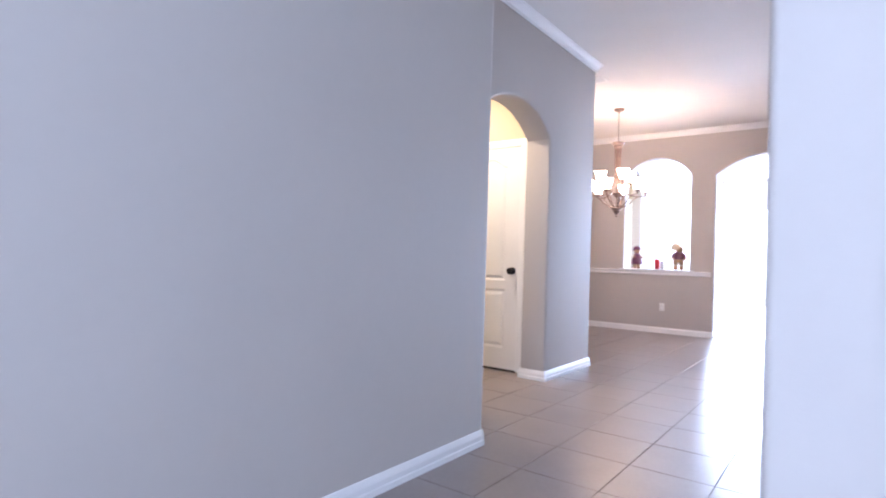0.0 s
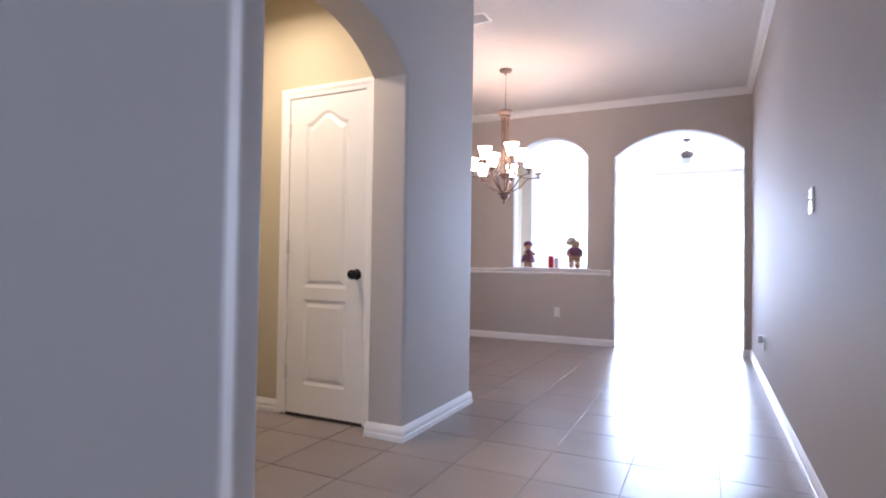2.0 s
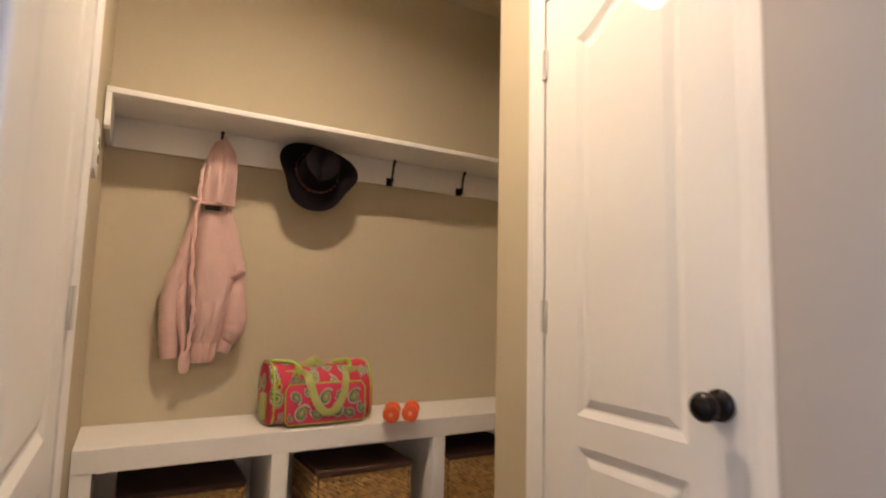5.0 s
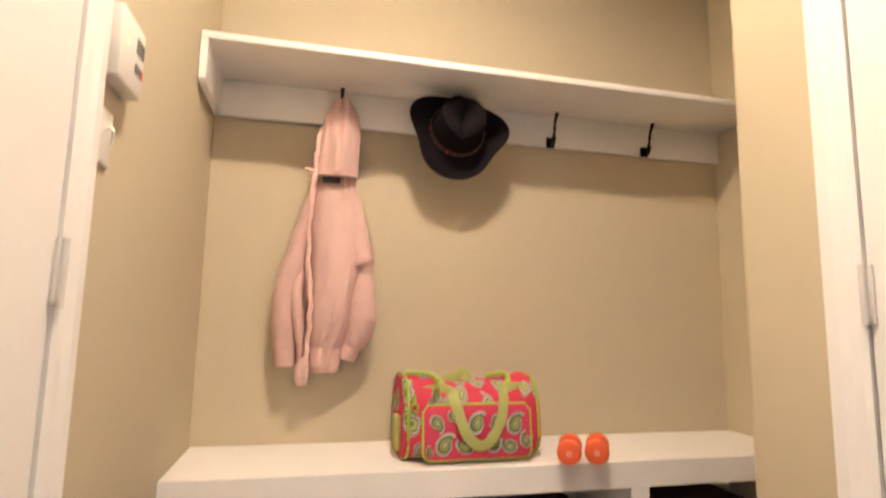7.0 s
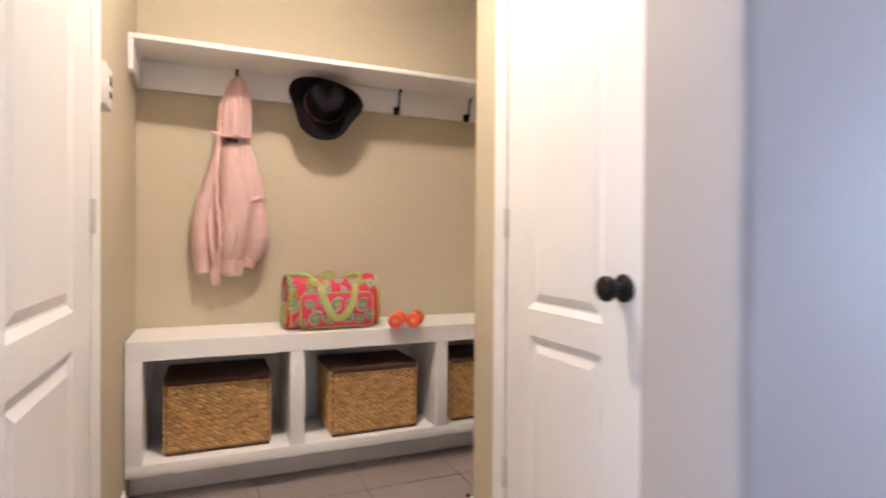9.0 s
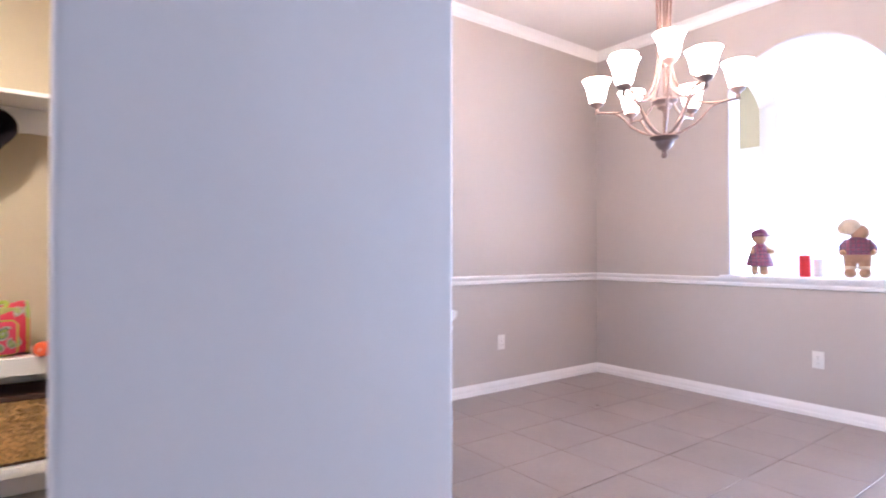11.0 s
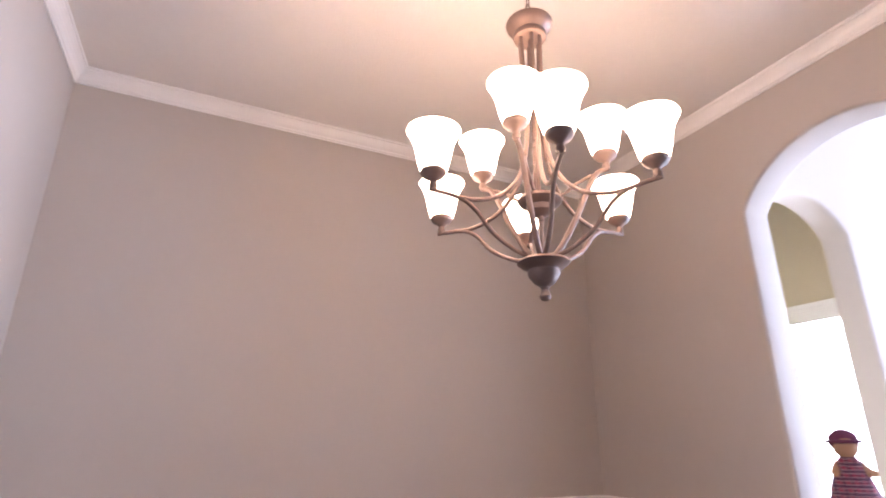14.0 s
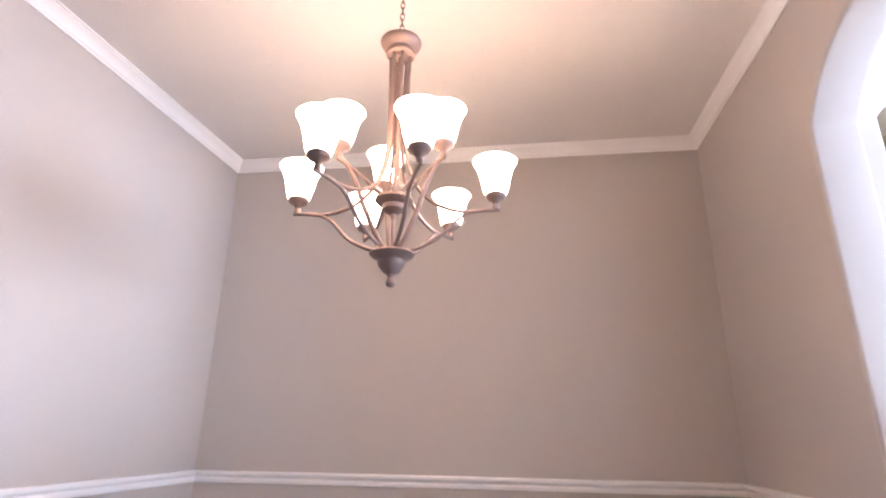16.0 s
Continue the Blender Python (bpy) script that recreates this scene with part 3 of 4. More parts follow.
# ---- chandelier ----
def chandelier():
    ob = thing("chandelier", pose(-2.062, 6.043, 0), "bronze nine light chandelier with lit bell glass shades", "chandelier")
    bm = bmesh.new()
    lathe(bm, [(0, H), (0.066, H), (0.066, H - 0.008), (0.058, H - 0.022), (0.030, H - 0.032), (0.012, H - 0.036), (0.010, H - 0.055), (0, H - 0.056)], 28)
    part("canopy", bm, BRONZE, ob)
    bm = bmesh.new()
    z = 2.570
    k = 0
    while z < H - 0.05:
        a = 90 * (k % 2)
        m = pose(0, 0, z + 0.017, 90, 0, a)
        tube(bm, [m @ Vector((0.008 * math.cos(t), 0.018 * math.sin(t), 0)) for t in np.linspace(0, 2 * math.pi, 13)], 0.0022, 6)
        z += 0.027
        k += 1
    part("chain", bm, BRONZE, ob)
    bm = bmesh.new()
    lathe(bm, [(0, 2.559), (0.014, 2.558), (0.040, 2.556), (0.070, 2.552), (0.0755, 2.548), (0.077, 2.543), (0.074, 2.534), (0.066, 2.523), (0.054, 2.513), (0.049, 2.508), (0.053, 2.504), (0.055, 2.497), (0.053, 2.487), (0.046, 2.482), (0, 2.481)], 32)
    tube(bm, [(0.016 * math.cos(t), 0, 2.559 + 0.018 * math.sin(t)) for t in np.linspace(0, math.pi, 9)], 0.003, 6)
    part("cap", bm, BRONZE, ob)
    bm = bmesh.new()
    lathe(bm, [(0, 1.925), (0.020, 1.922), (0.062, 1.910), (0.066, 1.900), (0.058, 1.890), (0.040, 1.884), (0.038, 1.868), (0.026, 1.858), (0.010, 1.852), (0.009, 1.838), (0, 1.836)], 28)
    part("middle_disc", bm, BRONZE, ob)
    bm = bmesh.new()
    lathe(bm, [(0, 1.725), (0.030, 1.724), (0.070, 1.717), (0.075, 1.709), (0.062, 1.699), (0.047, 1.693), (0.044, 1.688), (0.046, 1.682), (0.043, 1.670), (0.033, 1.657), (0.028, 1.650), (0.013, 1.641), (0.010, 1.632), (0.014, 1.622), (0.0165, 1.613), (0.012, 1.603), (0, 1.599)], 28)
    part("bottom_bowl", bm, BRONZE, ob)
    bm = bmesh.new()
    tube(bm, [(0, 0, 1.72), (0, 0, 1.85)], 0.006, 8)
    tube(bm, [(0, 0, 1.92), (0, 0, 2.48)], 0.007, 8)
    lathe(bm, [(0, 2.075), (0.010, 2.08), (0.013, 2.09), (0.008, 2.10), (0.011, 2.108), (0, 2.118)], 12)
    part("stem", bm, BRONZE, ob)

    def lamp_head(angle, r, z, arms):
        t = pose(0, 0, 0, 0, 0, angle)
        arm = None
        for pts, rad in arms:
            bm = bmesh.new()
            tube(bm, [t @ Vector((x, 0, zz)) for x, zz in [(p.x, p.z) for p in spline([(a, 0, b) for a, b in pts], 6)]], rad, 8)
            arm = part("arm", bm, BRONZE, ob)
        m = t @ pose(r, 0, z)
        bm = bmesh.new()
        lathe(bm, [(0, -0.030), (0.010, -0.028), (0.0125, -0.018), (0.009, -0.008), (0.013, 0.0), (0.030, 0.010), (0.036, 0.020), (0.035, 0.030), (0.020, 0.034), (0, 0.035)], 20, m)
        part("cup", bm, BRONZE, ob)
        bm = bmesh.new()
        out = [(0.030, 0.020), (0.038, 0.030), (0.046, 0.059), (0.052, 0.090), (0.058, 0.114), (0.068, 0.136), (0.076, 0.148), (0.0755, 0.150)]
        inn = [(a - 0.004, b) for a, b in reversed(out)]
        lathe(bm, out + inn, 28, m)
        part("shade", bm, SHADE, ob, "lit frosted bell glass shade")

    r = 0.343
    for angle in (24.4, 96.5, 152.7, 211.7, 269.1, 332.6):
        lamp_head(angle, r, 1.899, [
            ([(0.035, 1.722), (0.09, 1.735), (0.16, 1.775), (0.215, 1.835), (0.265, 1.862), (r + 0.012, 1.870)], 0.0065),
            ([(0.036, 2.486), (0.031, 2.300), (0.030, 2.120), (0.060, 1.985), (0.120, 1.905), (0.200, 1.868), (0.275, 1.862)], 0.0068)])
    for angle in (61.4, 203.9, 308.7):
        lamp_head(angle, 0.204, 2.030, [
            ([(0.020, 1.720), (0.055, 1.760), (0.105, 1.850), (0.140, 1.930), (0.174, 1.988), (0.207, 2.004)], 0.0085),
            ([(0.030, 1.905), (0.075, 1.925), (0.110, 1.955), (0.158, 1.984)], 0.0055)])


chandelier()


# ---- mud room bench and shelf ----
def bench():
    ob = thing("storage_bench", pose(0, 0, 0), "white built-in bench with three open cubbies", "bench")
    y0, y1, xf = NS + 0.004, NN - 0.003, -3.470
    xb = NB + 0.003
    bm = bmesh.new()
    prof = [(xb, 0.600), (xf - 0.022, 0.600), (xf - 0.022, 0.562), (xf - 0.001, 0.562), (xf, 0.563), (xf, 0.6355), (xf - 0.0008, 0.6372), (xf - 0.0025, 0.638), (xb, 0.638)]
    skin(bm, [[(x, y, z) for x, z in prof] for y in (y0, y1)])
    part("bench_top", bm, WHITE, ob, smooth=False)
    boxed("cubby_floor", (xb, y0, 0.120), (xf - 0.002, y1, 0.165), WHITE, parent=ob, soft=0.003)
    boxed("cubby_back", (xb, y0, 0.165), (xb + 0.012, y1, 0.600), WHITE, parent=ob)
    boxed("toe_board", (xb, y0, 0.002), (-3.60, y1, 0.1195), WHITE, parent=ob)
    for a, b in ((y0, y0 + 0.058), (2.964, 3.024), (3.624, 3.684), (y1 - 0.06, y1)):
        boxed("divider", (xb + 0.012, a, 0.1655), (xf - 0.003, b, 0.5995), WHITE, parent=ob, soft=0.002)


bench()


def coat_shelf():
    ob = thing("coat_shelf", pose(0, 0, 0), "white wall shelf with a hook board under it", "shelf")
    y0, y1 = NS + 0.004, NN - 0.003
    xb = NB + 0.002
    boxed("shelf_board", (xb, y0, 1.808), (-3.545, y1, 1.829), WHITE, parent=ob, soft=0.003)
    boxed("hook_board", (xb, y0, 1.685), (xb + 0.018, y1, 1.8075), WHITE, parent=ob, soft=0.003)
    for a in (y0, y1 - 0.019):
        bm = bmesh.new()
        pts = [(xb + 0.0185, 1.8075), (-3.547, 1.8075), (-3.547, 1.690), (-3.56, 1.680), (xb + 0.0185, 1.680)]
        skin(bm, [[(x, a, z) for x, z in pts], [(x, a + 0.019, z) for x, z in pts]])
        part("side_board", bm, WHITE, ob, smooth=False)


coat_shelf()


def hook():
    ob = thing("coat_hook", pose(NB + 0.021, 3.535, 1.7), "black two prong coat hook on white board", "hook", "coat hooks under the shelf")
    bm = bmesh.new()
    box(bm, (0, -0.016, -0.020), (0.006, 0.016, 0.020), 0.002)
    part("plate", bm, BLACK, ob)
    bm = bmesh.new()
    tube(bm, spline([(0.004, 0, 0.0), (0.026, 0, 0.004), (0.040, 0, 0.030), (0.046, 0, 0.062), (0.062, 0, 0.088)], 6), [0.0055] * 20 + [0.006] * 5, 8)
    ball(bm, (0.062, 0, 0.089), 0.0085, 10)
    part("upper_prong", bm, BLACK, ob)
    bm = bmesh.new()
    tube(bm, spline([(0.004, 0, -0.006), (0.022, 0, -0.014), (0.036, 0, -0.010), (0.041, 0, 0.006)], 6), 0.005, 8)
    ball(bm, (0.041, 0, 0.007), 0.0075, 10)
    part("lower_prong", bm, BLACK, ob)
    return ob


first_hook = hook()
for y in (2.762, 3.145, 3.930):
    copy_thing(first_hook, pose(NB + 0.021, y, 1.7))


# ---- baskets ----
def basket():
    """A lidded basket; x along its front, y to the back, from its lower front left corner."""
    ob = thing("storage_basket", pose(-3.535, 2.492, 0.1665, 0, 0, 90), "woven water hyacinth basket with dark lid in cubby", "basket", "baskets in the bench cubbies")
    w, d, h = 0.393, 0.30, 0.286
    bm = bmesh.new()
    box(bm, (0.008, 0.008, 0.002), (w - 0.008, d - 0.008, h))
    part("basket_body", bm, WEAVE_SHADE, ob, smooth=False)
    rows, cols = 12, 13
    rng = random.Random(4)
    for name, n, place in (("front_weave", cols, lambda u, o, z: (u, -o, z)), ("side_weave", 10, lambda u, o, z: (-o, d - u, z)), ("side_weave", 10, lambda u, o, z: (w + o, u, z))):
        length = w if n == cols else d
        bm = bmesh.new()
        step, rise = (length - 0.012) / n, (h - 0.014) / rows
        for r in range(rows):
            shift = rng.uniform(-0.3, 0.3)
            for c in range(n + 1):
                for tilt in (-1, 1):
                    # plump strands in pairs, each row a flat-lying plait
                    u = 0.006 + (c + shift + 0.10 * tilt) * step + rng.uniform(-0.0015, 0.0015)
                    z = 0.012 + (r + 0.5 + 0.205 * tilt) * rise + rng.uniform(-0.0006, 0.0006)
                    a = -0.36 * tilt + rng.uniform(-0.07, 0.07)
                    hl, hw = step * 0.72 * rng.uniform(0.94, 1.08), rise * 0.295 * rng.uniform(0.92, 1.10)
                    ca, sa = math.cos(a), math.sin(a)
                    ring = [(-hl, 0), (-hl * 0.62, hw * 0.82), (0, hw), (hl * 0.62, hw * 0.82), (hl, 0), (hl * 0.62, -hw * 0.82), (0, -hw), (-hl * 0.62, -hw * 0.82)]
                    lim = lambda q: min(max(q, 0.001), length - 0.001)
                    high = 0.0095 + rng.uniform(-0.0012, 0.0012)
                    layers = []
                    for k, o in ((1.0, -0.004), (0.84, high * 0.62), (0.42, high)):
                        layers.append([bm.verts.new(place(lim(u + x * k * ca - y * k * sa), o - (0.004 if x < -hl * 0.5 and o > 0 else 0), z + x * k * sa + y * k * ca)) for x, y in ring])
                    for p, q in zip(layers, layers[1:]):
                        for i in range(8):
                            bm.faces.new([p[i], p[(i + 1) % 8], q[(i + 1) % 8], q[i]])
                    bm.faces.new(layers[-1])
        part(name, bm, WEAVE, ob)
    for u in (0.004, w - 0.004):
        bm = bmesh.new()
        tube(bm, [(u, 0.004, 0.004), (u, 0.004, h)], 0.006, 6)
        post = part("corner_binding", bm, WEAVE, ob)
        bm = bmesh.new()
        tube(bm, [(u + 0.002 * math.cos(k * 2.1), -0.003 - 0.0022 * (k % 2), 0.012 + (h - 0.02) * k / 36) for k in range(37)], 0.0026, 5)
        part("corner_lashing", bm, WEAVE_DARK, post, "dark corner lashing")
    bm = bmesh.new()
    tube(bm, [(w * k / 60, -0.001 * (k % 2), 0.006) for k in range(61)], 0.006, 6)
    part("edge_cord", bm, WEAVE_DARK, ob, "dark brown edge cord")
    bm = bmesh.new()
    tube(bm, [(w * k / 60, -0.006 - 0.002 * (k % 2), h - 0.003 + 0.002 * (k % 2)) for k in range(61)], 0.006, 6)
    part("edge_cord", bm, WEAVE_DARK, ob, "dark brown edge cord")
    bm = bmesh.new()
    front = [(-0.009 - 0.005 * abs(math.sin(math.pi * q / 6)), h + 0.003 + 0.013 * q / 12) for q in range(13)]
    ridges = [(-0.004 + q * (d + 0.006) / 56, h + 0.015 + 0.004 * abs(math.sin(math.pi * q / 4))) for q in range(1, 57)]
    prof = front + ridges + [(d + 0.004, h + 0.001)]
    skin(bm, [[(x, y, z) for y, z in prof] for x in (-0.006, w + 0.006)])
    part("lid", bm, WEAVE_DARK, ob, "dark brown woven lid")
    return ob


first_basket = basket()
copy_thing(first_basket, pose(-3.505, 3.146, 0.1665, 0, 0, 91))
copy_thing(first_basket, pose(-3.515, 3.722, 0.1665, 0, 0, 90))


# ---- sports bag ----
def sports_bag():
    ob = thing("duffel_bag", pose(-3.648, 3.165, 0.639, 0, 0, 2), "pink paisley duffel bag with lime straps on bench", "bag")
    # x towards the room, y along the bench
    bm = bmesh.new()
    n = 28
    rings = []
    for i in range(19):
        s = -1 + 2 * i / 18
        y = 0.205 * s
        end = 1 - 0.10 * abs(s) ** 8
        sag = 0.040 * (1 - s * s) ** 1.0
        top = 0.252 * end - sag + 0.004 * math.sin(9 * s)
        dep = 0.128 * end
        ring = []
        for k in range(n):
            a = 2 * math.pi * k / n
            c, q = math.cos(a), math.sin(a)
            x = dep * math.copysign(abs(c) ** 0.55, c)
            z = top / 2 + top / 2 * math.copysign(abs(q) ** 0.55, q)
            x *= 1 - 0.28 * (z / 0.25) ** 2
            ring.append((x, y, z + 0.001))
        rings.append(ring)
    skin(bm, rings)
    part("bag_body", bm, PAISLEY, ob)

    def face_x(z):
        return 0.128 * (1 - 0.28 * (z / 0.25) ** 2)
    bm = bmesh.new()
    out = [(-0.148, 0.012), (0.148, 0.012), (0.160, 0.030), (0.160, 0.140), (0.145, 0.160), (-0.145, 0.160), (-0.160, 0.140), (-0.160, 0.030)]
    skin(bm, [[(face_x(z) - 0.012, y, z) for y, z in out], [(face_x(z) + 0.016, y, z) for y, z in out], [(face_x(z) + 0.022, y * 0.94, 0.086 + (z - 0.086) * 0.9) for y, z in out]])
    pocket = part("front_pocket", bm, CANVAS, ob, "pink pocket with grey paisley drops")

    def drop(cy, cz, size, turn):
        """A paisley drop of three stacked felted layers on the pocket."""
        for mat_, k, lift in ((PAISLEY_GREY, 1.0, 0.0), (PAISLEY_DARK, 0.74, 0.0012), (PAISLEY_GREEN, 0.60, 0.0024), (PAISLEY_GREY, 0.22, 0.0036)):
            spine = spline([(0.0, -0.12, 0), (0.02, 0.20, 0), (0.12, 0.52, 0), (0.34, 0.74, 0), (0.58, 0.70, 0)], 4)
            wide = [0.46, 0.49, 0.50, 0.49, 0.47, 0.44, 0.40, 0.36, 0.32, 0.28, 0.24, 0.20, 0.16, 0.12, 0.09, 0.06, 0.03]
            right_, left_ = [], []
            for i, (p, wd) in enumerate(zip(spine, wide)):
                d_ = (spine[min(i + 1, len(spine) - 1)] - spine[max(i - 1, 0)]).normalized()
                wd *= k * (1 + (0.10 if k == 1.0 and i % 2 else 0.0))
                q = Vector((0.05, 0.15, 0)).lerp(p, k)
                right_.append((q.x + d_.y * wd, q.y - d_.x * wd)), left_.append((q.x - d_.y * wd, q.y + d_.x * wd))
            cap = [(right_[0][0] * math.cos(t) + 0.0, right_[0][1] - 0.42 * k * math.sin(t)) for t in np.linspace(math.pi, 0, 9)[1:-1]]
            outline = left_[::-1] + cap + right_
            c_, n_ = math.cos(turn), math.sin(turn)
            pts = [(cy + size * (y * c_ - z * n_), cz + size * (y * n_ + z * c_)) for y, z in outline]
            bm = bmesh.new()
            skin(bm, [[(face_x(z) + o, y, z) for y, z in pts] for o in (0.018, 0.0235 + lift)])
            part("paisley_drop", bm, mat_, pocket, smooth=False)

    for cy, cz, size, turn in ((-0.104, 0.050, 0.047, -0.3), (-0.124, 0.116, 0.036, -2.2), (-0.072, 0.124, 0.026, 1.2), (-0.036, 0.046, 0.038, 1.6), (-0.010, 0.104, 0.046, -0.2), (0.042, 0.054, 0.046, 0.1), (0.052, 0.118, 0.028, 2.8), (0.094, 0.044, 0.038, 1.5), (0.106, 0.100, 0.046, -0.2), (0.140, 0.056, 0.032, 0.6), (-0.142, 0.036, 0.020, 0.6)):
        drop(cy, cz, size, turn)
    bm = bmesh.new()
    tube(bm, [(face_x(z) + 0.016, y, z) for y, z in out + out[:1]], 0.0035, 6)
    for y in (-0.196, 0.196):
        loop = []
        for k in range(29):
            a = math.pi * (-0.5 + k / 14.0)
            c, q = math.cos(a), math.sin(a)
            z = 0.118 + 0.117 * math.copysign(abs(q) ** 0.55, q)
            loop.append((0.122 * math.copysign(abs(c) ** 0.55, c) * (1 - 0.28 * (z / 0.25) ** 2), y, z))
        tube(bm, loop, 0.004, 6)
    part("piping", bm, LIME_BRIGHT, ob, "bright lime piping")
    bm = bmesh.new()
    tube(bm, spline([(0.105, -0.145, 0.160), (0.098, -0.05, 0.166), (0.098, 0.05, 0.166), (0.105, 0.145, 0.160)], 5), 0.0045, 6)
    tube(bm, spline([(0.03, -0.190, 0.240), (0.05, -0.12, 0.236), (0.07, -0.085, 0.205)], 6), 0.008, 6)
    tube(bm, spline([(0.00, 0.07, 0.226), (0.03, 0.115, 0.236), (0.06, 0.120, 0.220), (0.085, 0.095, 0.190)], 6), 0.009, 6)
    part("zip", bm, LIME_BRIGHT, ob, "bright lime zip")
    for y, z in ((-0.118, 0.196), (-0.182, 0.150)):
        bm = bmesh.new()
        tube(bm, [(0.118 + 0.012 * abs(math.cos(t)) * 0.2, y + 0.010 * math.cos(t), z + 0.013 * math.sin(t)) for t in np.linspace(0, 2 * math.pi, 13)], 0.0035, 6)
        box(bm, (0.108, y - 0.005, z + 0.010), (0.122, y + 0.005, z + 0.034), 0.002)
        part("zip_pull", bm, LIME_BRIGHT, ob, "green plastic zip pull")
    bm = bmesh.new()
    strap = spline([(0.088, -0.170, 0.188), (0.100, -0.082, 0.196), (0.134, -0.066, 0.160), (0.154, -0.044, 0.090), (0.162, -0.010, 0.054), (0.160, 0.028, 0.062), (0.150, 0.062, 0.110), (0.130, 0.080, 0.165), (0.102, 0.094, 0.200), (0.086, 0.172, 0.196)], 7)
    tube(bm, strap, 0.0150, 8, 0.11, (1, 0, 0))
    part("front_strap", bm, LIME, ob, "dull lime webbing strap")
    bm = bmesh.new()
    strap = spline([(0.03, -0.115, 0.195), (0.02, -0.070, 0.212), (0.01, -0.030, 0.228), (0.0, -0.010, 0.236), (0.0, 0.006, 0.226), (0.01, 0.0, 0.210)], 6)
    tube(bm, strap, 0.017, 8, 0.18, (1, 0, 0))
    part("back_strap", bm, LIME, ob, "dull lime webbing strap")
    bm = bmesh.new()
    box(bm, (0.0, -0.222, 0.02), (0.05, -0.204, 0.12), 0.006)
    part("end_tab", bm, LIME, ob)


sports_bag()


# ---- dumbbells ----
def dumbbell():
    ob = thing("dumbbell", pose(-3.492, 3.440, 0.6730, 0, 0, -28), "small orange vinyl dumbbell lying on white bench", "dumbbell", "pair of dumbbells on the bench")
    for x in (-0.046, 0.046):
        bm = bmesh.new()
        s = 1 if x > 0 else -1
        lathe(bm, [(0, -0.022), (0.020, -0.022), (0.030, -0.019), (0.0340, -0.009), (0.0340, 0.009), (0.030, 0.019), (0.020, 0.022), (0, 0.022)], 20, pose(x, 0, 0, 0, 90, 0))
        hd = part("weight_head", bm, ORANGE, ob)
        bm = bmesh.new()
        lathe(bm, [(0, 0.0), (0.009, 0.0), (0.009, 0.0008), (0, 0.001)], 16, pose(x + s * 0.0222, 0, 0.0, 0, 90 * s, 0))
        part("disc", bm, EMBLEM, hd, "pale round emblem")
    bm = bmesh.new()
    tube(bm, [(-0.03, 0, 0), (-0.01, 0, 0), (0.01, 0, 0), (0.03, 0, 0)], [0.012, 0.014, 0.014, 0.012], 12)
    part("grip", bm, ORANGE, ob)
    return ob


first_bell = dumbbell()
copy_thing(first_bell, pose(-3.486, 3.524, 0.6730, 0, 0, -30))


# ---- hat ----
def cowboy_hat():
    ob = thing("cowboy_hat", pose(-3.722, 3.146, 1.655, 0, 78, 0) @ pose(0, 0, 0, 0, 0, -9), "black felt cowboy hat hanging on a hook", "hat")
    # z is the axis of the crown; x points down the wall, y along it
    bm = bmesh.new()
    rings = []
    n = 48
    for j in range(13):
        s = j / 12
        ring = []
        for k in range(n):
            a = 2 * math.pi * k / n
            c, q = math.cos(a), math.sin(a)
            rx, ry = 0.157, 0.176
            edge = Vector((rx * c - 0.012 * q * q, ry * q * (1 - 0.17 * math.exp(-((c - 0.50) / 0.36) ** 2))))
            inner = Vector((0.092 * c - 0.018, 0.088 * q))
            p = inner.lerp(edge, s)
            lift = 0.050 * s ** 1.8 * abs(q) ** 2.2 - 0.012 * s * c * c
            ring.append((p.x, p.y, lift))
        rings.append(ring)
    back = [[(x, y, z - 0.003) for x, y, z in r] for r in reversed(rings)]
    skin(bm, rings + back, caps=False)
    part("brim", bm, FELT, ob)
    bm = bmesh.new()
    rings = []
    for j in range(15):
        s = j / 14
        ring = []
        for k in range(n):
            a = 2 * math.pi * k / n
            c, q = math.cos(a), math.sin(a)
            if s < 0.72:
                t = s / 0.72
                f = 1 - 0.20 * t ** 1.6
                z = 0.105 * t
            else:
                t = (s - 0.72) / 0.28
                f = 0.80 * (1 - t)
                z = 0.105 + 0.010 * math.sin(math.pi * min(1, t * 1.2)) - 0.022 * t
            x, y = 0.096 * c * f - 0.018, 0.092 * q * f
            if z > 0.03:
                z -= 0.020 * math.exp(-(y / 0.018) ** 2) * (s if s > 0.6 else 0)
                y *= 1 - 0.16 * max(0.0, c) * s
            ring.append((x, y, z - 0.001))
        rings.append(ring)
    skin(bm, rings)
    part("crown", bm, FELT, ob)
    bm = bmesh.new()
    skin(bm, [[(0.0980 * f * math.cos(2 * math.pi * k / n) - 0.018, 0.0940 * f * math.sin(2 * math.pi * k / n), z) for k in range(n)] for f, z in ((1.0, 0.003), (1.0, 0.010), (0.985, 0.022), (0.975, 0.024))], caps=False)
    part("hat_band", bm, BAND, ob, "dark red studded hat band")
    for k in range(13):
        a = radians(-96 + 16 * k)
        bm = bmesh.new()
        ball(bm, (0.0990 * math.cos(a) - 0.018, 0.0950 * math.sin(a), 0.013), (0.0034, 0.0046, 0.0046), 8)
        part("stud", bm, (BRONZE, ORANGE)[k % 4 == 1], ob)


cowboy_hat()


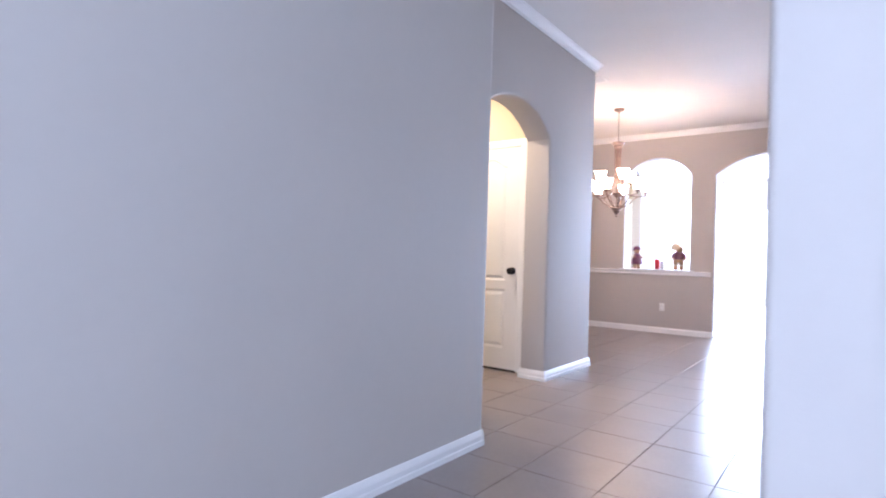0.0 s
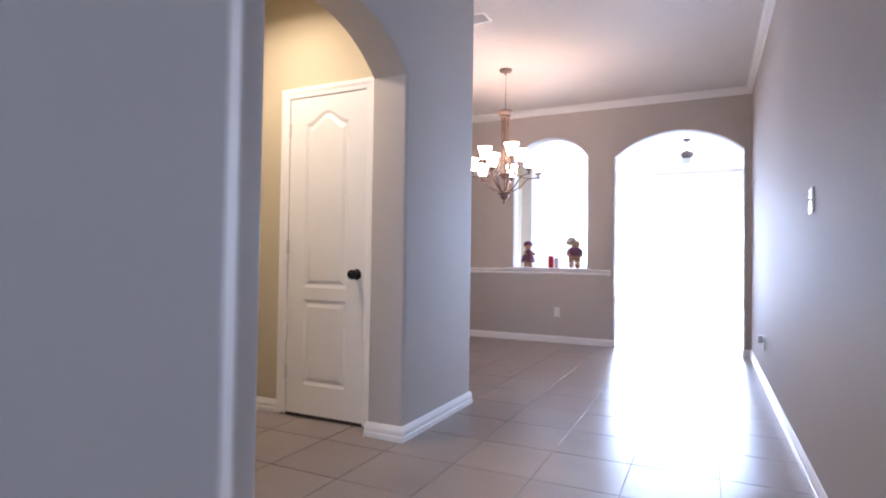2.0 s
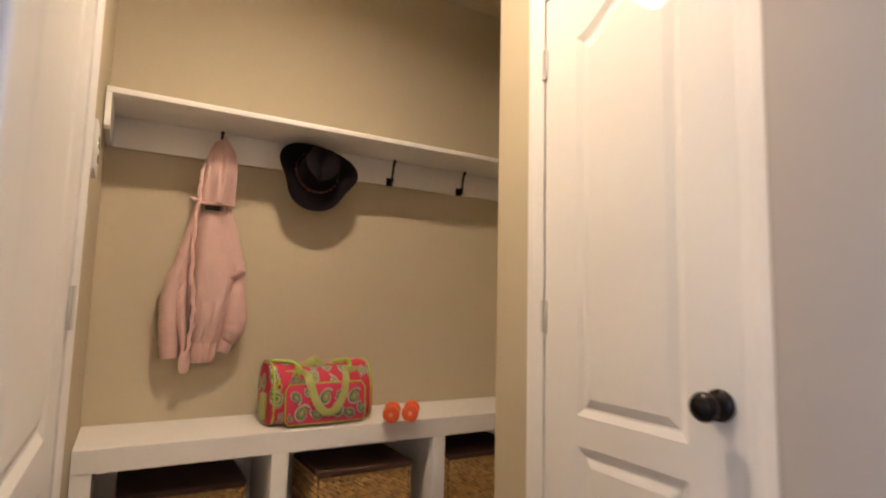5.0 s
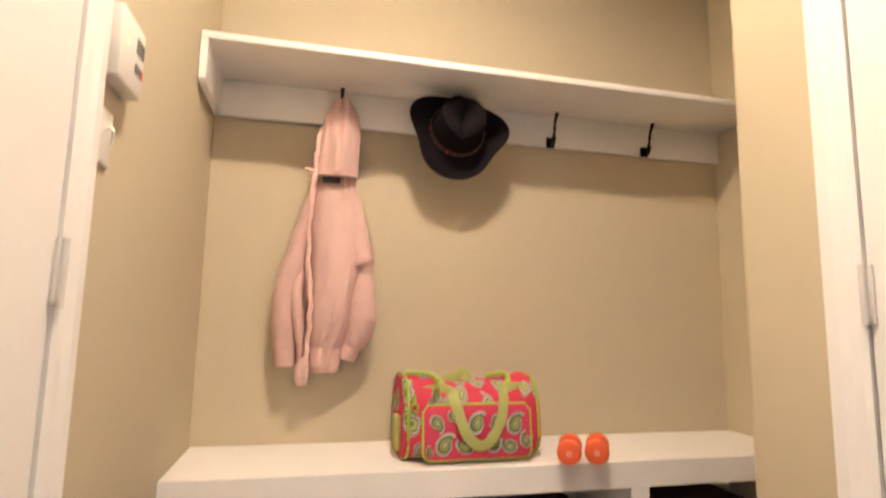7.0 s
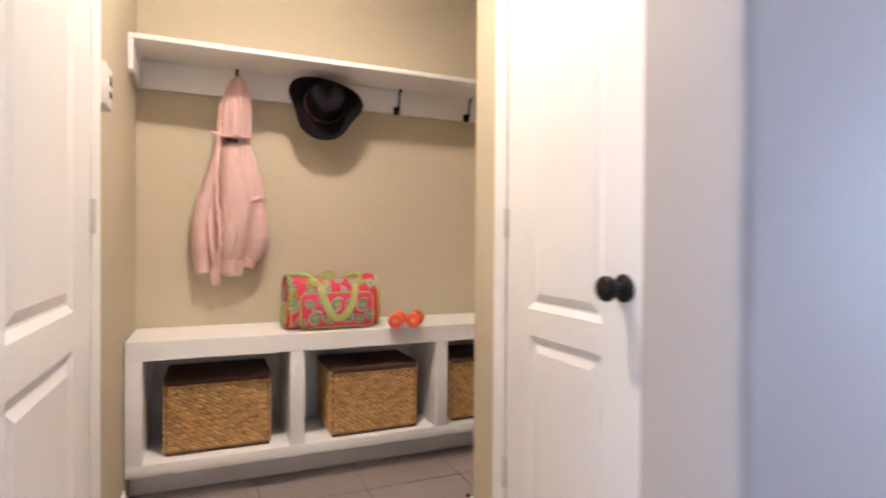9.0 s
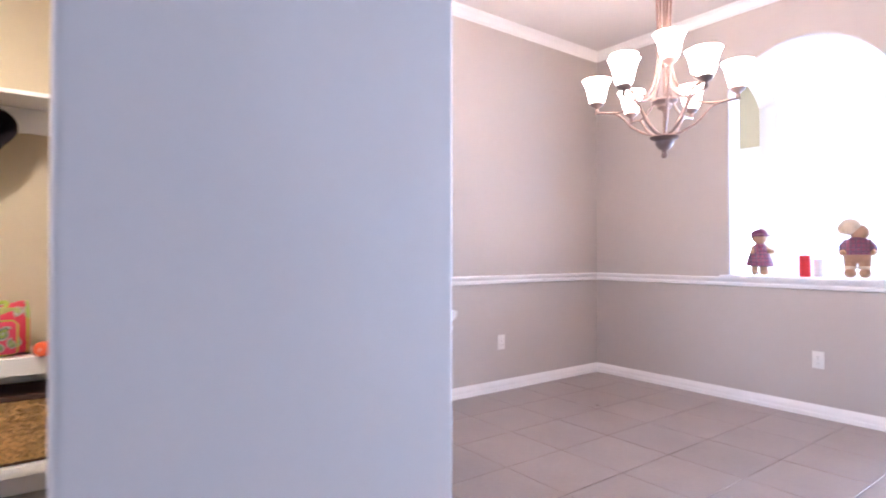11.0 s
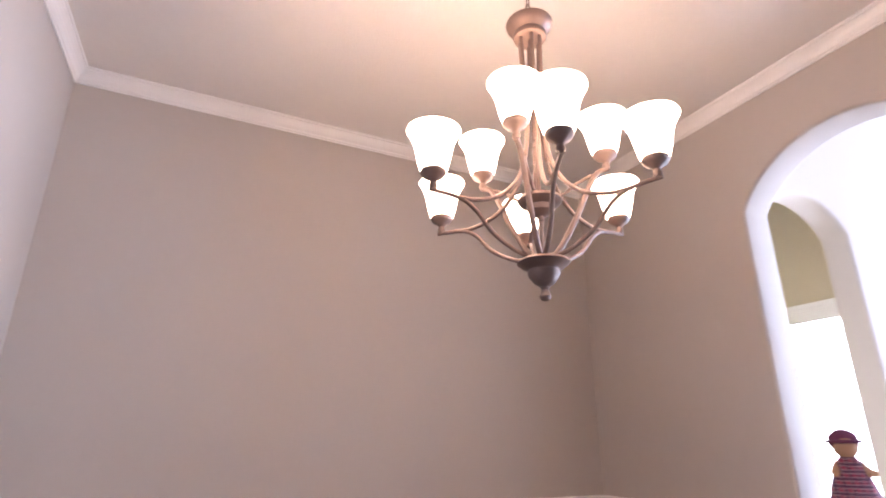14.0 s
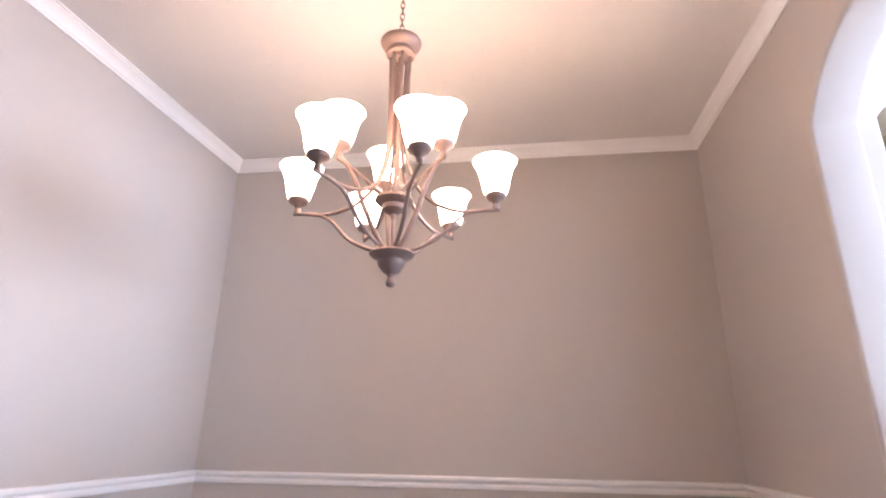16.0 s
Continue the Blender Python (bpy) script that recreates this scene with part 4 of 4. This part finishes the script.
# ---- jacket ----
def jacket():
    ob = thing("hooded_jacket", pose(NB + 0.02, 2.772, 0.862) @ Matrix.Diagonal((1, 0.94, 0.937, 1)), "pale pink zip hooded jacket hanging on a hook", "jacket")
    # local: x out from the wall, y along it, z up from the hem

    def ring(z, y0, y1, d, folds=0.0, phase=0.0, x0=0.004, n=36):
        pts = []
        c, w = (y0 + y1) / 2, (y1 - y0) / 2
        for k in range(n):
            a = 2 * math.pi * k / n
            r = 1 + folds * math.sin(5 * a + phase + 6 * z)
            crease = 0.010 * noise.noise(Vector((9 * math.cos(a) * w / 0.08, phase, 9 * z))) + 0.005 * noise.noise(Vector((30 * math.cos(a) * w / 0.08, phase + 4, 16 * z)))
            out = max(0.0, math.sin(a))
            pts.append((x0 + d / 2 + d / 2 * math.sin(a) * (r if out else 1) + crease * out, c + w * math.cos(a) * (1 + 0.4 * (r - 1)), z))
        return pts

    def finer(rows, n=5):
        out = []
        for p, q in zip(rows, rows[1:]):
            out += [tuple(u + (v - u) * k / n for u, v in zip(p, q)) for k in range(n)]
        return out + [rows[-1]]

    bm = bmesh.new()
    spec = [(0.080, -0.082, 0.022, 0.090), (0.12, -0.084, 0.034, 0.105), (0.20, -0.086, 0.052, 0.115), (0.30, -0.090, 0.074, 0.115), (0.41, -0.094, 0.082, 0.112), (0.50, -0.096, 0.074, 0.106), (0.58, -0.090, 0.060, 0.10), (0.665, -0.080, 0.048, 0.090), (0.71, -0.070, 0.044, 0.075)]
    skin(bm, [ring(z, a, b, d, 0.05, 0.8) for z, a, b, d in finer(spec)])
    part("jacket_front", bm, PINK, ob)
    bm = bmesh.new()
    spec = [(0.662, -0.080, 0.048, 0.118), (0.668, -0.084, 0.052, 0.128), (0.73, -0.082, 0.052, 0.132), (0.80, -0.078, 0.054, 0.128), (0.86, -0.072, 0.053, 0.118), (0.905, -0.058, 0.044, 0.105), (0.94, -0.042, 0.028, 0.090), (0.965, -0.018, 0.014, 0.075), (0.978, -0.006, 0.008, 0.068)]
    rows = []
    for z, a, b, d in finer(spec):
        pts = ring(z, a, b, d, 0.12, 2.2)
        # deep vertical folds under the hook
        rows.append([(x - (0.020 * math.exp(-((y + 0.012) / 0.010) ** 2) + 0.012 * math.exp(-((y + 0.052) / 0.008) ** 2)) * min(1.0, max(0.0, (z - 0.70) / 0.12)) * (x > d * 0.45), y, zz) for x, y, zz in pts])
    skin(bm, rows)
    part("hood", bm, PINK, ob, "draped pink fleece hood")
    bm = bmesh.new()
    tube(bm, spline([(0.100, -0.082, 0.668), (0.128, -0.040, 0.662), (0.124, 0.010, 0.664), (0.085, 0.050, 0.668)], 6), 0.006, 8)
    part("hood_hem", bm, PINK_PALE, ob)
    bm = bmesh.new()
    box(bm, (0.092, -0.066, 0.640), (0.112, -0.006, 0.656), 0.003)
    part("neck_label", bm, DARK, ob, "black neck label")
    bm = bmesh.new()
    spec = [(0.004, -0.076, 0.012, 0.080), (0.020, -0.082, 0.018, 0.088), (0.084, -0.085, 0.022, 0.094)]
    skin(bm, [ring(z, a, b, d, 0.06, 0.3) for z, a, b, d in finer(spec)])
    part("hem_band", bm, PINK_PALE, ob, "pale pink ribbed hem")
    # sleeve and open front beside the zip
    bm = bmesh.new()
    left = spline([(0.050, -0.085, 0.655), (0.052, -0.104, 0.56), (0.054, -0.122, 0.47), (0.056, -0.148, 0.36), (0.056, -0.168, 0.26), (0.054, -0.167, 0.17), (0.050, -0.162, 0.08)], 5)
    tube(bm, left, [0.016 + 0.022 * min(1.0, i / 17) + 0.0025 * math.sin(i * 1.3) for i in range(len(left))], 16, 1.0, (1, 0, 0))
    part("sleeve", bm, PINK, ob)
    bm = bmesh.new()
    tube(bm, [(0.050, -0.162, 0.088), (0.050, -0.160, 0.06), (0.048, -0.158, 0.026)], [0.034, 0.035, 0.032], 16, 1.0, (1, 0, 0))
    part("cuff", bm, PINK_PALE, ob, "pale pink ribbed cuff")
    bm = bmesh.new()
    spec = [(0.030, -0.150, -0.085, 0.045), (0.15, -0.160, -0.085, 0.05), (0.30, -0.150, -0.085, 0.05), (0.45, -0.130, -0.090, 0.05), (0.60, -0.100, -0.085, 0.05)]
    skin(bm, [ring(z, a, b, d, 0.12, 1.7) for z, a, b, d in finer(spec)])
    part("lining", bm, PINK, ob, "open front showing the inside")
    bm = bmesh.new()
    fold = spline([(0.055, -0.122, 0.34), (0.070, -0.130, 0.27), (0.078, -0.124, 0.18), (0.074, -0.112, 0.10), (0.070, -0.108, 0.05)], 5)
    tube(bm, fold, [0.012 + 0.016 * math.sin(math.pi * min(1.0, 0.15 + i / 22)) for i in range(len(fold))], 12, 0.7, (0, 1, 0))
    part("front_fold", bm, PINK_PALE, ob)
    # sleeve bent at the elbow, its cuff tucked behind
    bm = bmesh.new()
    right = spline([(0.050, 0.026, 0.665), (0.058, 0.046, 0.56), (0.062, 0.068, 0.45), (0.062, 0.084, 0.385), (0.058, 0.086, 0.345), (0.064, 0.084, 0.27), (0.066, 0.088, 0.19), (0.062, 0.078, 0.13), (0.056, 0.056, 0.09)], 5)
    prof = {0: 0.016, 5: 0.030, 10: 0.036, 15: 0.036, 20: 0.032, 25: 0.042, 30: 0.048, 35: 0.044, 40: 0.030}
    keys = sorted(prof)
    tube(bm, right, [float(np.interp(i, keys, [prof[k] for k in keys])) + 0.0025 * math.sin(i * 1.7) for i in range(len(right))], 16, 1.0, (1, 0, 0))
    part("sleeve", bm, PINK, ob)
    bm = bmesh.new()
    tube(bm, spline([(0.092, 0.040, 0.35), (0.102, 0.070, 0.372), (0.090, 0.112, 0.385)], 5), [0.004, 0.007, 0.009, 0.010, 0.011, 0.011, 0.011, 0.010, 0.009, 0.008, 0.005], 10, 1.0, (1, 0, 0))
    part("elbow_fold", bm, PINK, ob)
    bm = bmesh.new()
    tube(bm, [(0.054, 0.060, 0.105), (0.052, 0.052, 0.075), (0.050, 0.044, 0.046)], [0.031, 0.031, 0.028], 14, 1.0, (1, 0, 0))
    part("cuff", bm, PINK_PALE, ob, "pale pink ribbed cuff")
    bm = bmesh.new()
    zipper = spline([(0.086, -0.076, 0.84), (0.092, -0.086, 0.76), (0.098, -0.090, 0.68), (0.100, -0.100, 0.52), (0.106, -0.098, 0.38), (0.108, -0.086, 0.26), (0.104, -0.085, 0.18), (0.096, -0.090, 0.09), (0.090, -0.100, 0.01)], 8)
    tube(bm, [p + Vector((0.002 * math.cos(i * 1.1), 0.003 * math.sin(i * 0.9), 0)) for i, p in enumerate(zipper)], [0.0075 + 0.0015 * math.sin(i * 1.9) for i in range(len(zipper))], 8, 0.5, (1, 0, 0))
    part("zip", bm, PINK_PALE, ob, "pale pink zip edge")
    bm = bmesh.new()
    ball(bm, (0.100, -0.104, 0.676), (0.010, 0.014, 0.009), 10)
    ball(bm, (0.098, -0.116, 0.682), (0.006, 0.009, 0.006), 8)
    part("drawstring_end", bm, PINK_PALE, ob, "pale knotted drawstring end")
    bm = bmesh.new()
    tube(bm, [(0.075, -0.098, 0.05), (0.080, -0.102, 0.02), (0.078, -0.102, -0.015), (0.072, -0.100, -0.034)], [0.016, 0.022, 0.020, 0.016], 10, 0.5, (1, 0, 0))
    part("hanging_corner", bm, PINK_PALE, ob)


jacket()


# ---- wall fittings ----
def plate(name, m, w, h, label, category, kind_of):
    """A wall plate; x across, y out of the wall, z up from its centre."""
    ob = thing(name, m, label, category)
    bm = bmesh.new()
    box(bm, (-w / 2, 0.0, -h / 2), (w / 2, 0.006, h / 2), 0.0025)
    part("cover_plate", bm, PLASTIC, ob)
    if kind_of == "outlet":
        for z in (-0.02, 0.02):
            bm = bmesh.new()
            box(bm, (-0.016, 0.005, z - 0.014), (0.016, 0.009, z + 0.014), 0.003)
            sock = part("socket", bm, PLASTIC, ob)
            bm = bmesh.new()
            for x in (-0.006, 0.006):
                box(bm, (x - 0.001, 0.0085, z - 0.003), (x + 0.001, 0.0093, z + 0.006))
            box(bm, (-0.002, 0.0085, z - 0.010), (0.002, 0.0093, z - 0.006))
            part("slots", bm, DARK, sock, smooth=False)
    elif kind_of == "switch":
        n = max(1, round(w / 0.05) - 1)
        for i in range(n):
            x = (i - (n - 1) / 2) * 0.046
            bm = bmesh.new()
            box(bm, (x - 0.005, 0.005, -0.012), (x + 0.005, 0.008, 0.012), 0.001)
            box(bm, (x - 0.004, 0.007, 0.0), (x + 0.004, 0.018, 0.008), 0.001)
            part("toggle", bm, PLASTIC, ob)
    for z in ((-0.042, 0.042) if kind_of != "outlet" else (0.0,)):
        bm = bmesh.new()
        lathe(bm, [(0, 0), (0.003, 0), (0.003, 0.001), (0, 0.0016)], 10, pose(0, 0.0058, z, -90, 0, 0))
        part("screw", bm, STEEL, ob)
    return ob


plate("wall_outlet", pose(XL + 0.0005, 6.400, 0.388, 0, 0, -90), 0.072, 0.116, "white duplex outlet on greige dining wall", "outlet", "outlet")
plate("wall_outlet", pose(-1.900, YF - 0.0005, 0.385, 0, 0, 180), 0.072, 0.116, "white duplex outlet below the pass through", "outlet", "outlet")
plate("wall_outlet", pose(XR - 0.0005, 1.85, 0.385, 0, 0, 90), 0.072, 0.116, "white duplex outlet on greige hall wall", "outlet", "outlet")
night = plate("wall_outlet", pose(XR - 0.0005, 6.14, 0.350, 0, 0, 90), 0.072, 0.116, "white outlet with a small plug-in night light", "outlet", "outlet")
bm = bmesh.new()
box(bm, (-0.022, 0.009, 0.0), (0.022, 0.050, 0.060), 0.006)
part("night_light", bm, PLASTIC, night, "grey white plug-in night light")
plate("light_switch", pose(XR - 0.0005, 3.78, 1.312, 0, 0, 90), 0.118, 0.116, "white double toggle switch on greige wall", "switch", "switch")
plate("light_switch", pose(LW + 0.0005, 9.05, 1.28, 0, 0, -90), 0.165, 0.116, "white triple toggle switch by the passage arch", "switch", "switch")
jack = plate("wall_jack", pose(-2.925, NS + 0.0005, 1.312, 0, 0, 0), 0.072, 0.090, "cream blank wall plate with a small hook", "wall plate", "blank")
bm = bmesh.new()
tube(bm, spline([(0.0, 0.004, 0.01), (0.0, 0.018, 0.012), (-0.004, 0.020, 0.0), (-0.004, 0.016, -0.016)], 5), 0.002, 6)
part("hook", bm, STEEL, jack)


def keypad():
    ob = thing("alarm_keypad", pose(-2.950, NS + 0.0005, 1.462), "white alarm keypad with grey screen on tan wall", "keypad")
    bm = bmesh.new()
    box(bm, (-0.058, 0, -0.060), (0.058, 0.030, 0.062), 0.005)
    part("housing", bm, PLASTIC, ob)
    bm = bmesh.new()
    box(bm, (-0.050, 0.0295, 0.010), (-0.012, 0.0312, 0.038), 0.001)
    part("screen", bm, material("grey screen", (0.16, 0.17, 0.15), 0.2), ob, "grey liquid crystal screen")
    for i in range(4):
        bm = bmesh.new()
        box(bm, (-0.050 + i * 0.011, 0.0295, -0.026), (-0.045 + i * 0.011, 0.0315, -0.008), 0.0008)
        part("button", bm, (RED, DARK, DARK, DARK)[i], ob, ("small red button", "", "", "")[i])
    bm = bmesh.new()
    lathe(bm, [(0, 0), (0.003, 0), (0.002, 0.0015), (0, 0.002)], 10, pose(0.028, 0.0298, 0.010, -90, 0, 0))
    part("indicator", bm, glowing("green indicator", (0.55, 0.9, 0.05), 1.5), ob, "small green indicator light")


keypad()


def door_stop():
    ob = thing("door_stop", pose(NX - 0.017, ND + 0.03, 0.045, 0, 0, 0), "black spring door stop on white baseboard", "door stop")
    bm = bmesh.new()
    tube(bm, [(0.002, 0, 0), (-0.006, 0, 0)], 0.011, 12)
    part("base", bm, BLACK, ob)
    bm = bmesh.new()
    tube(bm, [(-0.004 - 0.062 * i / 80, 0.0055 * math.cos(i * 0.62), 0.0055 * math.sin(i * 0.62)) for i in range(81)], 0.0016, 5)
    part("spring", bm, BLACK, ob)
    bm = bmesh.new()
    tube(bm, [(-0.064, 0, 0), (-0.076, 0, 0)], 0.007, 10)
    part("rubber_tip", bm, BLACK, ob)


door_stop()


def ceiling_vent():
    ob = thing("ceiling_vent", pose(-1.93, 4.82, H), "white ceiling air vent with thin slats", "vent")
    bm = bmesh.new()
    for lo, hi in (((-0.15, -0.09, -0.008), (0.15, -0.068, -0.0005)), ((-0.15, 0.068, -0.008), (0.15, 0.09, -0.0005)), ((-0.15, -0.068, -0.008), (-0.128, 0.068, -0.0005)), ((0.128, -0.068, -0.008), (0.15, 0.068, -0.0005))):
        box(bm, lo, hi, 0.002)
    part("frame", bm, WHITE, ob)
    bm = bmesh.new()
    box(bm, (-0.128, -0.068, -0.002), (0.128, 0.068, -0.0005))
    part("backing", bm, DARK, ob, smooth=False)
    for k in range(9):
        y = -0.06 + 0.015 * k
        bm = bmesh.new()
        skin(bm, [[(x, y - 0.005, -0.002), (x, y + 0.005, -0.009), (x, y + 0.0055, -0.008), (x, y - 0.0045, -0.001)] for x in (-0.128, 0.128)])
        part("slat", bm, WHITE, ob, smooth=False)


ceiling_vent()


# ---- living room ----
def ceiling_fan():
    ob = thing("ceiling_fan", pose(-0.545, 11.9, 0), "dark bronze ceiling fan with a light bowl", "ceiling fan")
    bm = bmesh.new()
    lathe(bm, [(0, LH), (0.075, LH), (0.070, LH - 0.03), (0.03, LH - 0.06), (0.012, LH - 0.065), (0.012, 3.14), (0.03, 3.13), (0.10, 3.11), (0.12, 3.08), (0.12, 3.03), (0.09, 3.0), (0.05, 2.99), (0, 2.99)], 24)
    part("motor", bm, BRONZE, ob)
    for k in range(5):
        a = pose(0, 0, 3.04, 0, 0, 72 * k + 20)
        bm = bmesh.new()
        tube(bm, [a @ Vector((0.10, 0, 0)), a @ Vector((0.22, 0, -0.008))], 0.012, 8, 0.4)
        pts = [(0.20, -0.055), (0.62, -0.072), (0.66, -0.05), (0.66, 0.05), (0.62, 0.072), (0.20, 0.055)]
        skin(bm, [[a @ Vector((x, y, z + 0.12 * y)) for x, y in pts] for z in (-0.012, -0.005)])
        part("blade", bm, WEAVE_DARK, ob, smooth=False)
    bm = bmesh.new()
    lathe(bm, [(0.09, 2.985), (0.12, 2.96), (0.11, 2.91), (0.07, 2.87), (0, 2.86)], 20)
    part("light_bowl", bm, PLASTIC, ob)


ceiling_fan()


# ---- things on the sill ----
def girl_doll():
    bm = bmesh.new()

    def piece(i, fn):
        old = set(bm.faces)
        fn()
        for f in bm.faces:
            if f not in old:
                f.material_index = i
    piece(0, lambda: [ball(bm, (x, -0.01, 0.018), (0.026, 0.036, 0.018)) for x in (-0.03, 0.03)])
    piece(0, lambda: [tube(bm, [(x, 0, 0.02), (x * 0.9, 0, 0.10)], 0.024, 10) for x in (-0.03, 0.03)])
    piece(1, lambda: lathe(bm, [(0.084, 0.062), (0.088, 0.066), (0.078, 0.11), (0.060, 0.16), (0.045, 0.20), (0.030, 0.222), (0.0, 0.225)], 22))
    piece(0, lambda: [tube(bm, [(sx * 0.035, 0, 0.195), (sx * 0.056, -0.03, 0.165), (sx * 0.062, -0.065, 0.165)], [0.018, 0.017, 0.014], 10) for sx in (-1, 1)])
    piece(0, lambda: ball(bm, (0, -0.005, 0.262), (0.045, 0.045, 0.048)))
    piece(2, lambda: ball(bm, (0, 0.008, 0.282), (0.055, 0.050, 0.045)))
    piece(2, lambda: lathe(bm, [(0.050, 0.272), (0.066, 0.276), (0.064, 0.282), (0.048, 0.286)], 22))
    ob = link("cloth_doll", bm, [DOLL_SKIN, DOLL_PLAID, DOLL_PLUM], "", "small cloth doll in plum dress on sill", None, True)
    ob.matrix_basis = pose(-2.318, 7.725, 0.9405, 0, 0, 40) @ Matrix.Scale(1.06, 4)
    return tagged(ob, category="doll")


def snow_doll():
    bm = bmesh.new()

    def piece(i, fn):
        old = set(bm.faces)
        fn()
        for f in bm.faces:
            if f not in old:
                f.material_index = i
    piece(0, lambda: [ball(bm, (x, -0.008, 0.032), (0.036, 0.042, 0.032)) for x in (-0.038, 0.038)])
    piece(2, lambda: [lathe(bm, [(0.030, 0.055), (0.038, 0.060), (0.038, 0.072), (0.030, 0.077)], 14, pose(x, 0, 0)) for x in (-0.038, 0.038)])
    piece(0, lambda: [tube(bm, [(x, 0, 0.06), (x * 0.9, 0, 0.13)], [0.030, 0.042], 12) for x in (-0.038, 0.038)])
    piece(0, lambda: ball(bm, (0, 0, 0.150), (0.078, 0.070, 0.055)))
    piece(1, lambda: lathe(bm, [(0.078, 0.150), (0.081, 0.156), (0.076, 0.20), (0.060, 0.245), (0.04, 0.262), (0, 0.265)], 22))
    piece(1, lambda: [tube(bm, [(sx * 0.050, 0, 0.238), (sx * 0.076, -0.01, 0.205), (sx * 0.080, -0.035, 0.175)], [0.022, 0.024, 0.022], 10) for sx in (-1, 1)])
    piece(0, lambda: [ball(bm, (sx * 0.080, -0.045, 0.163), 0.021, 10) for sx in (-1, 1)])
    piece(0, lambda: ball(bm, (0.012, 0, 0.292), (0.055, 0.052, 0.052)))
    piece(2, lambda: ball(bm, (-0.036, 0.0, 0.330), (0.064, 0.060, 0.056)))
    piece(2, lambda: ball(bm, (-0.074, -0.02, 0.318), 0.036, 10))
    ob = link("stuffed_doll", bm, [DOLL_SKIN, DOLL_PLAID, DOLL_HAT], "", "plump stuffed doll in plaid jacket on sill", None, True)
    ob.matrix_basis = pose(-1.708, 7.725, 0.9405, 0, 0, 20) @ Matrix.Scale(1.02, 4)
    return tagged(ob, category="doll")


girl_doll()
snow_doll()


def candle(m, mat_, r, h, label):
    ob = thing("pillar_candle", m, label, "candle")
    bm = bmesh.new()
    lathe(bm, [(0, 0), (r - 0.002, 0), (r, 0.003), (r, h - 0.004), (r - 0.004, h), (r * 0.6, h - 0.002), (0, h - 0.006)], 24)
    part("wax", bm, mat_, ob)
    bm = bmesh.new()
    tube(bm, [(0, 0, h - 0.007), (0.001, 0, h + 0.008)], 0.0012, 6)
    part("wick", bm, DARK, ob)


candle(pose(-2.005, 7.70, 0.9405), RED, 0.036, 0.150, "red pillar candle on the white sill")
candle(pose(-1.945, 7.77, 0.9405), SILVER, 0.034, 0.125, "pale grey pillar candle on the sill")


# ---- floor tiles ----
PX, PY, GAP = 0.397, 0.417, 0.005
tile_meshes = {}


def tile_mesh(w, d):
    key = (round(w, 3), round(d, 3))
    if key not in tile_meshes:
        bm = bmesh.new()
        a, b, c = w / 2, d / 2, 0.0004
        lo = [(-a, -b, -0.006), (a, -b, -0.006), (a, b, -0.006), (-a, b, -0.006)]
        mid = [(x, y, -c) for x, y, _ in lo]
        hi = [(x - math.copysign(c, x), y - math.copysign(c, y), 0.0) for x, y, _ in lo]
        vr = skin(bm, [lo, mid, hi], caps=False)
        bm.faces.new(vr[-1])
        me = bpy.data.meshes.new("tile")
        bmesh.ops.recalc_face_normals(bm, faces=bm.faces[:])
        bm.to_mesh(me)
        bm.free()
        me.materials.append(TILE)
        tile_meshes[key] = me
    return tile_meshes[key]


floor = thing("floor", pose(0, 0, 0), "taupe ceramic tile floor with dark grout", "floor")
floor["kind"] = "structure"
rng = random.Random(11)
rest = []
for i in range(-12, 13):
    for j in range(-20, 30):
        x, y = -0.533 + (i + 0.5) * PX, 4.505 + (j + 0.5) * PY
        if not (-5.0 < x < 4.1 and -3.5 < y < 15.9):
            continue
        near = (XA - 0.2 < x < XR + 0.25 and -0.6 < y < 7.9) or (XL - 0.2 < x <= XA and 4.2 < y < 7.9) or (NB < x <= XA and 2.1 < y < 4.2)
        if near:
            t = new("tile", tile_mesh(PX - GAP, PY - GAP))
            t.parent = floor
            t.matrix_basis = pose(x, y, rng.uniform(-0.0004, 0.0002), rng.uniform(-0.05, 0.05), rng.uniform(-0.05, 0.05), 0)
        else:
            rest.append((x, y))
verts, faces = [], []
for x, y in rest:
    a, b = (PX - GAP) / 2, (PY - GAP) / 2
    k = len(verts)
    verts += [(x - a, y - b, 0), (x + a, y - b, 0), (x + a, y + b, 0), (x - a, y + b, 0), (x - a, y - b, -0.006), (x + a, y - b, -0.006), (x + a, y + b, -0.006), (x - a, y + b, -0.006)]
    faces += [(k, k + 1, k + 2, k + 3), (k + 4, k + 5, k + 1, k), (k + 5, k + 6, k + 2, k + 1), (k + 6, k + 7, k + 3, k + 2), (k + 7, k + 4, k, k + 3)]
me = bpy.data.meshes.new("tiles_beyond")
me.from_pydata(verts, [], faces)
me.materials.append(TILE)
far_tiles = tagged(new("tiles_beyond", me), kind="stuff")
far_tiles.parent = floor
